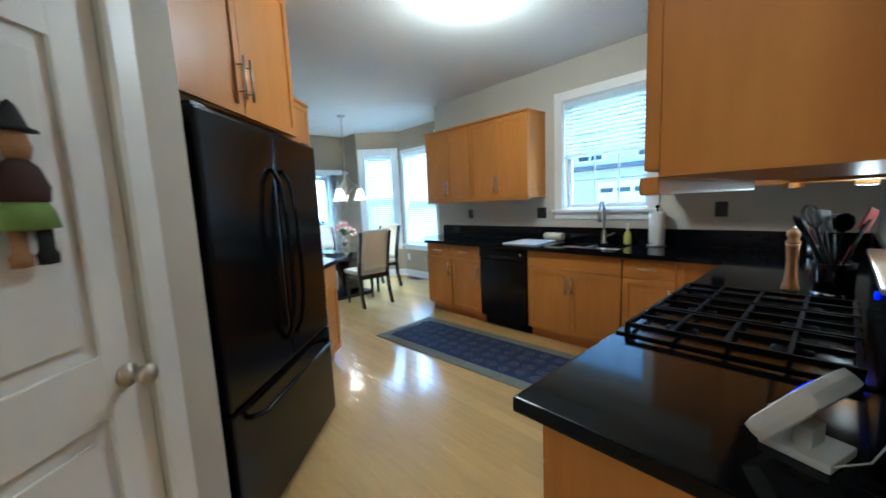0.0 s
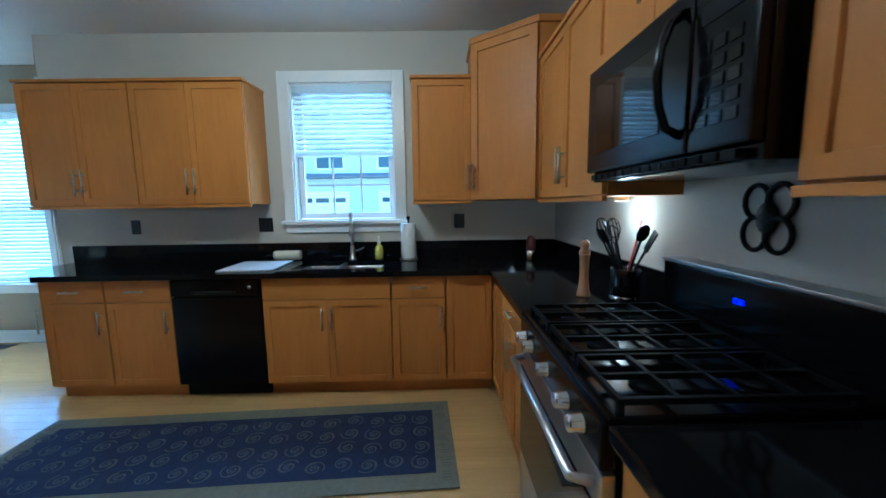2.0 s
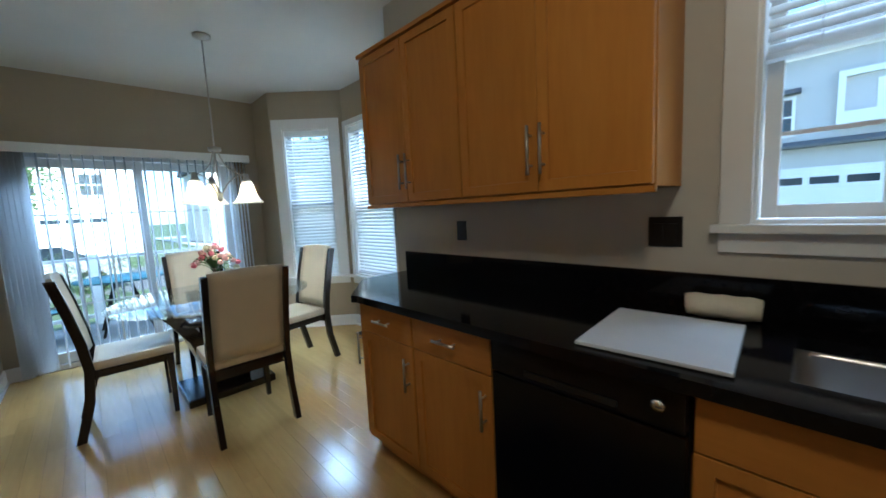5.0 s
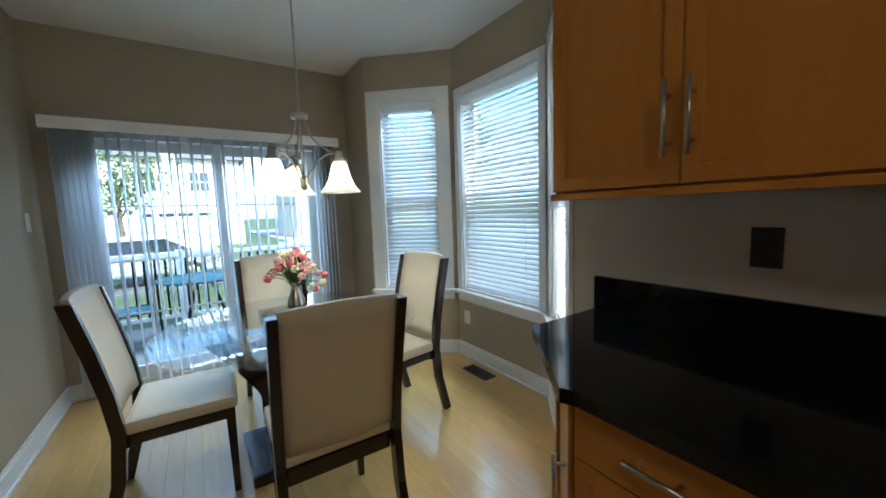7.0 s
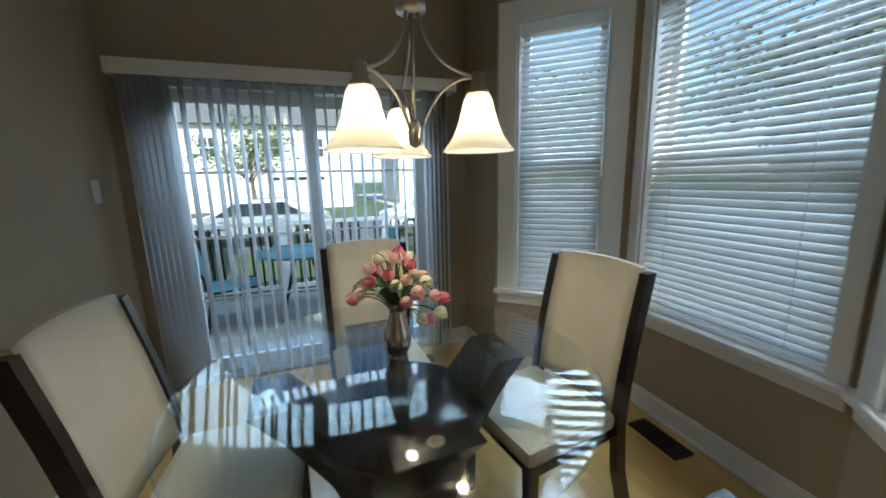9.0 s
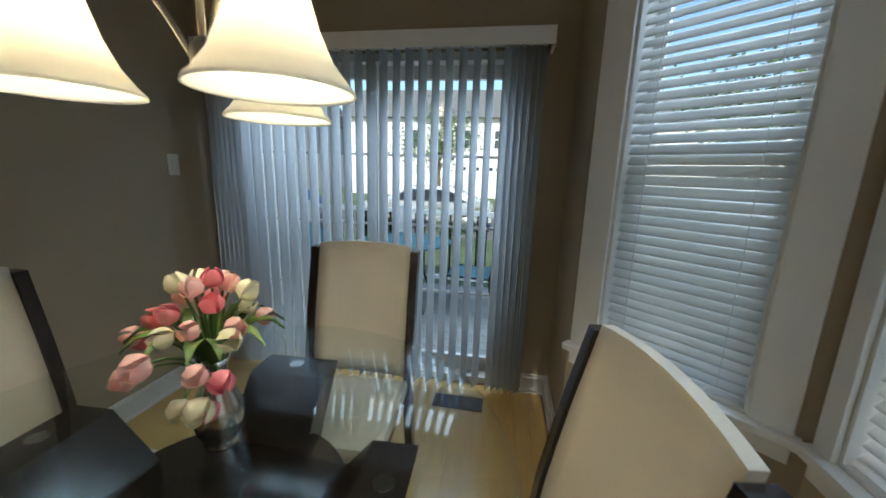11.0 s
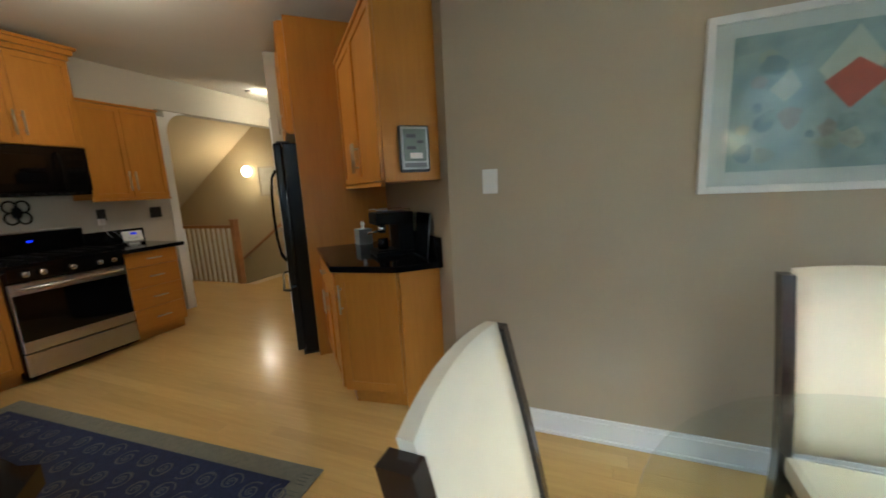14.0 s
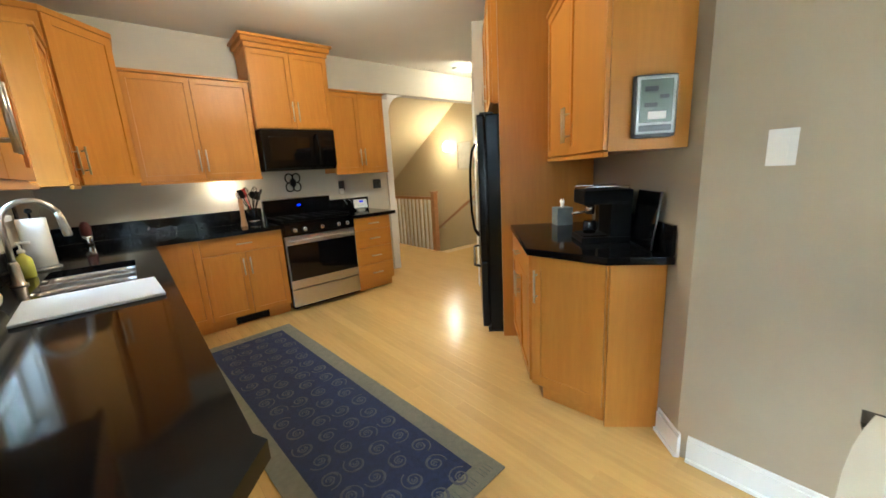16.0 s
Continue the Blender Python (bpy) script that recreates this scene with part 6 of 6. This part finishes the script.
house("house", -6, 34, 15, 9, 6.0, 0, SIDING2, "cream sided house across the street", [(-5, 1.0, 1.2, 1.5), (-2, 3.8, 1.1, 1.3), (-5, 3.8, 1.1, 1.3), (2, 3.8, 1.1, 1.3), (5, 3.8, 1.1, 1.3)], [(3.5, 4.2)])
house("house", 13, 35, 15, 9, 6.0, 0, SIDING2, "pale house across the street with dark roof", [(-5, 1.0, 1.2, 1.5), (-2, 3.8, 1.1, 1.3), (-5, 3.8, 1.1, 1.3), (2, 3.8, 1.1, 1.3), (5, 3.8, 1.1, 1.3)], [(3.5, 4.2)])
house("house", -25, 34, 15, 9, 6.0, 0, SIDING, "grey house across the street", [(-5, 1.0, 1.2, 1.5), (-2, 3.8, 1.1, 1.3), (5, 3.8, 1.1, 1.3)], [(2.5, 4.2)])

# deck with railing
t = thing("deck", "weathered grey wooden deck outside the patio door", "deck")
bd = B()
box(bd, 0, 0.0, -0.10, 3.9, 0.138, -0.06, 0.003)
dm = mesh_of("board", bd, DECK)
for i in range(15):
    o = new("board", dm)
    o.parent = t
    o.matrix_basis = Matrix.Translation((-2.9, 7.15 + i * 0.143, 0))
bm = B()
for x in (-2.8, -1.0, 0.9):
    for y in (7.3, 9.2):
        box(bm, x - 0.06, y - 0.06, GZ, x + 0.06, y + 0.06, -0.10)
part("support", bm, DECK, t)
t = thing("deck_railing", "white deck railing with thin balusters", "railing")
for x in (-2.85, -1.6, -0.3, 0.95):
    bm = B()
    box(bm, x - 0.045, 9.15, -0.06, x + 0.045, 9.24, 0.95, 0.004)
    part("post", bm, WHITE, t)
for z in (0.04, 0.86):
    bm = B()
    box(bm, -2.85, 9.17, z, 0.95, 9.22, z + 0.05, 0.003)
    part("rail", bm, WHITE, t)
bb = B()
box(bb, -0.012, -0.012, 0.09, 0.012, 0.012, 0.86)
bal = mesh_of("baluster", bb, BLACKM)
for i in range(34):
    o = new("baluster", bal)
    o.parent = t
    o.matrix_basis = Matrix.Translation((-2.75 + i * 0.11, 9.195, 0))
TEAL = mat("teal_canvas", (0.06, 0.14, 0.17), 0.8, vary=0.1, noise_scale=30)
t = thing("patio_table", "round teal patio table on the deck", "patio table", Matrix.Translation((-1.35, 8.45, -0.06)))
bm = B()
lathe(bm, [(0.0, 0.69), (0.46, 0.69), (0.48, 0.70), (0.48, 0.715), (0.0, 0.72)], 40)
part("top", bm, TEAL, t)
for k in range(4):
    a = radians(45 + 90 * k)
    bm = B()
    tube(bm, [(0.1 * math.cos(a), 0.1 * math.sin(a), 0.69), (0.36 * math.cos(a), 0.36 * math.sin(a), 0.0)], 0.014, 8)
    part("leg", bm, BLACKM, t)


def patio_chair(m):
    t = thing("patio_chair", "patio chair with teal sling seat and black frame", "patio chair", m, "patio chairs")
    bm = B()
    for s in (-0.25, 0.25):
        tube(bm, [(s, 0.24, 0.0), (s, 0.22, 0.42), (s, -0.2, 0.40), (s, -0.32, 0.88)], 0.013, 8)
        tube(bm, [(s, -0.2, 0.40), (s, -0.26, 0.0)], 0.013, 8)
    part("frame", bm, BLACKM, t)
    bm = B()
    box(bm, -0.245, -0.2, 0.405, 0.245, 0.22, 0.415)
    part("seat", bm, TEAL, t)
    bm = B()
    box(bm, -0.245, -0.005, 0.0, 0.245, 0.005, 0.46, m=pose(0, -0.205, 0.42, 14, 0, 0))
    part("backrest", bm, TEAL, t)
    return t


pc = patio_chair(pose(-2.05, 8.4, -0.06, 0, 0, -80))
copy_thing(pc, pose(-0.65, 8.5, -0.06, 0, 0, 90))

# siding wall of the neighbouring wing beside the deck
bm = B()
box(bm, -3.3, 7.14, GZ, -2.6, 8.6, 5.2)
for k in range(29):
    box(bm, -2.605, 7.14, GZ + k * 0.19, -2.585, 8.6, GZ + k * 0.19 + 0.17)
structure("wall_outside", bm, SIDING2, "pale lap siding of the wing beside the deck", "wall")


def car(m, paint, label):
    t = thing("car", label, "car", m, "parked cars")
    bm = B()
    prof = [(-2.2, 0.35), (-2.25, 0.65), (-2.1, 0.85), (-1.2, 0.95), (-0.6, 1.42), (0.9, 1.45), (1.7, 1.0), (2.15, 0.92), (2.25, 0.6), (2.2, 0.35)]
    vs = [[bm.verts.new((x, y * (0.86 if z > 1.1 else 1.0), z)) for x, z in prof] for y in (-0.88, 0.88)]
    n = len(prof)
    for k in range(n):
        bm.faces.new((vs[0][k], vs[0][(k + 1) % n], vs[1][(k + 1) % n], vs[1][k]))
    bm.faces.new(vs[0])
    bm.faces.new(vs[1])
    bmesh.ops.bevel(bm, geom=bm.edges[:], offset=0.05, segments=2, affect="EDGES")
    part("body", bm, paint, t)
    for s in (-1, 1):
        bm = B()
        vv = [bm.verts.new((x, s * y, z)) for x, y, z in ((-1.0, 0.885, 0.98), (1.45, 0.885, 1.0), (0.85, 0.80, 1.36), (-0.5, 0.80, 1.34))]
        bm.faces.new(vv)
        bmesh.ops.solidify(bm, geom=bm.faces[:], thickness=0.02)
        part("side_window", bm, GLASSD, t)
    for x in (-1.4, 1.4):
        for s in (-1, 1):
            bm = B()
            lathe(bm, [(0.0, -0.1), (0.30, -0.1), (0.33, -0.07), (0.33, 0.07), (0.30, 0.1), (0.0, 0.1)], 24, pose(x, s * 0.82, 0.33, 90, 0, 0))
            w = part("wheel", bm, BLACKM, t)
            bm = B()
            lathe(bm, [(0.0, -0.108), (0.2, -0.108), (0.21, -0.101), (0.21, 0.101), (0.2, 0.108), (0.0, 0.108)], 20, pose(x, s * 0.82, 0.33, 90, 0, 0))
            part("rim", bm, STEEL, w)


car(pose(-3.0, 17.0, GZ + 0.02), mat("silver_car_paint", (0.45, 0.46, 0.48), 0.25, metal=0.4, vary=0.03, noise_scale=5), "silver car parked along the street")
car(pose(3.2, 17.2, GZ + 0.02), mat("white_car_paint", (0.7, 0.7, 0.7), 0.25, vary=0.03, noise_scale=5), "white car parked along the street")
car(pose(-9.5, 17.0, GZ + 0.02), mat("blue_car_paint", (0.05, 0.10, 0.22), 0.25, vary=0.03, noise_scale=5), "dark blue car parked along the street")

LEAVES = mat("tree_leaf", (0.07, 0.12, 0.025), 0.6, noise_scale=4, colour2=(0.045, 0.075, 0.02))
BARK = mat("bark", (0.10, 0.075, 0.05), 0.9, vary=0.2, noise_scale=12, bump=0.8)


def tree(m, height, spread, label, seed, trunk=True, name="tree"):
    rg = random.Random(seed)
    t = thing(name, label, name, m)
    bm = B()
    tips = []
    h0 = height * (0.35 if trunk else 0.12)
    tube(bm, [(0, 0, 0), (0.03, 0.02, h0 * 0.6), (0, 0, h0), (0.05, 0, height * 0.8)], 0.1, 8, radii=[height * 0.03, height * 0.022, height * 0.018, 0.02])
    for k in range(14):
        a, u = rg.uniform(0, math.tau), rg.uniform(0.3, 1)
        z0 = h0 + (height * 0.75 - h0) * rg.random()
        e = Vector((math.cos(a) * spread * u, math.sin(a) * spread * u, min(height, z0 + height * 0.16)))
        tube(bm, [(0, 0, z0), e * 0.5 + Vector((0, 0, z0 * 0.5)), e], 0.03, 6, radii=[height * 0.010, height * 0.006, 0.008])
        tips.append(e)
    part("trunk", bm, BARK, t)
    verts, faces = [], []
    for k in range(2600):
        e = tips[k % len(tips)]
        p = e + Vector((rg.gauss(0, 1), rg.gauss(0, 1), rg.gauss(0, 0.8))) * spread * 0.26
        d1 = Vector((rg.uniform(-1, 1), rg.uniform(-1, 1), rg.uniform(-1, 1))).normalized() * height * 0.018
        d2 = Vector((rg.uniform(-1, 1), rg.uniform(-1, 1), rg.uniform(-1, 1))).normalized() * height * 0.011
        b = len(verts)
        verts += [p - d1, p + d2, p + d1, p - d2]
        faces.append((b, b + 1, b + 2, b + 3))
    me = bpy.data.meshes.new("crown")
    me.from_pydata([tuple(v) for v in verts], [], faces)
    me.materials.append(LEAVES)
    o = new("crown", me)
    o.parent = t
    tagged(o, kind="stuff")


tree(pose(-4.5, 27, GZ), 5.5, 2.2, "leafy tree on the lawn across the street", 1)
tree(pose(9.0, 20.0, GZ), 7.0, 2.6, "tall leafy tree beyond the bay windows", 2)
tree(pose(12.0, 11.5, GZ), 6.0, 2.2, "leafy tree beside the lane", 3)
for k, (x, y) in enumerate(((-3.6, 13.6), (-1.6, 13.8), (1.2, 13.5), (3.0, 11.2))):
    tree(pose(x, y, GZ), 1.2, 0.7, "low green shrub on the lawn", 10 + k, False, "shrub")
# ---- floor ----
bm = B()
prism(bm, [(-7.5, -2.6), (-4.45, -2.6), (-4.45, -0.45), (-3.2, -0.45), (-3.2, -0.2), (0.2, -0.2), (0.2, 4.1), (0.9, 4.8), (0.9, 5.95), (0.2, 6.5), (0.2, 7.13), (-2.44, 7.13), (-7.5, 7.13)][4:] + [(-7.5, -0.2)], -0.20, -0.012)
box(bm, -4.45, -2.6, -0.20, -3.2, -0.2, -0.012)
box(bm, -7.5, -0.35, -0.20, -4.45, -0.2, -0.012)
floor = structure("floor", bm, FLOORBED, "pale maple strip floor with a satin finish", "floor")
PW = 0.083
rng = random.Random(5)
planks = {}
rest = bmesh.new()
count = 0
x = -5.6
while x < 0.72:
    y = -2.4 - rng.random() * 1.2
    while y < 6.97:
        ln = rng.choice((0.9, 1.2, 1.5, 1.8))
        y1 = min(y + ln, 6.965)
        xc = x + PW / 2
        lo = max(y, -2.45 if -4.45 < xc < -3.30 else (-0.14 if xc < -3.3 else 0.0))
        if xc > 0:
            lo, y1c = max(lo, 4.19 + xc), min(y1, 6.45 - xc * 0.86)
        else:
            y1c = y1
        if y1c - lo > 0.08:
            near = -2.3 < xc < -0.3 and 0.4 < (lo + y1c) / 2 < 6.2
            if near and count < 300:
                key = round(y1c - lo, 3)
                if key not in planks:
                    b2 = B()
                    box(b2, 0.0003, 0.0003, -0.012, PW - 0.0003, key - 0.0003, 0.0, 0.0008)
                    planks[key] = mesh_of("plank", b2, FLOOR)
                o = new("plank", planks[key])
                o.parent = floor
                o.matrix_basis = Matrix.Translation((x, lo, 0))
                count += 1
            else:
                box(rest, x + 0.0003, lo + 0.0003, -0.012, x + PW - 0.0003, y1c - 0.0003, 0.0)
        y += ln
    x += PW
o = part("planks", rest, FLOOR, floor)
tagged(o, kind="stuff")
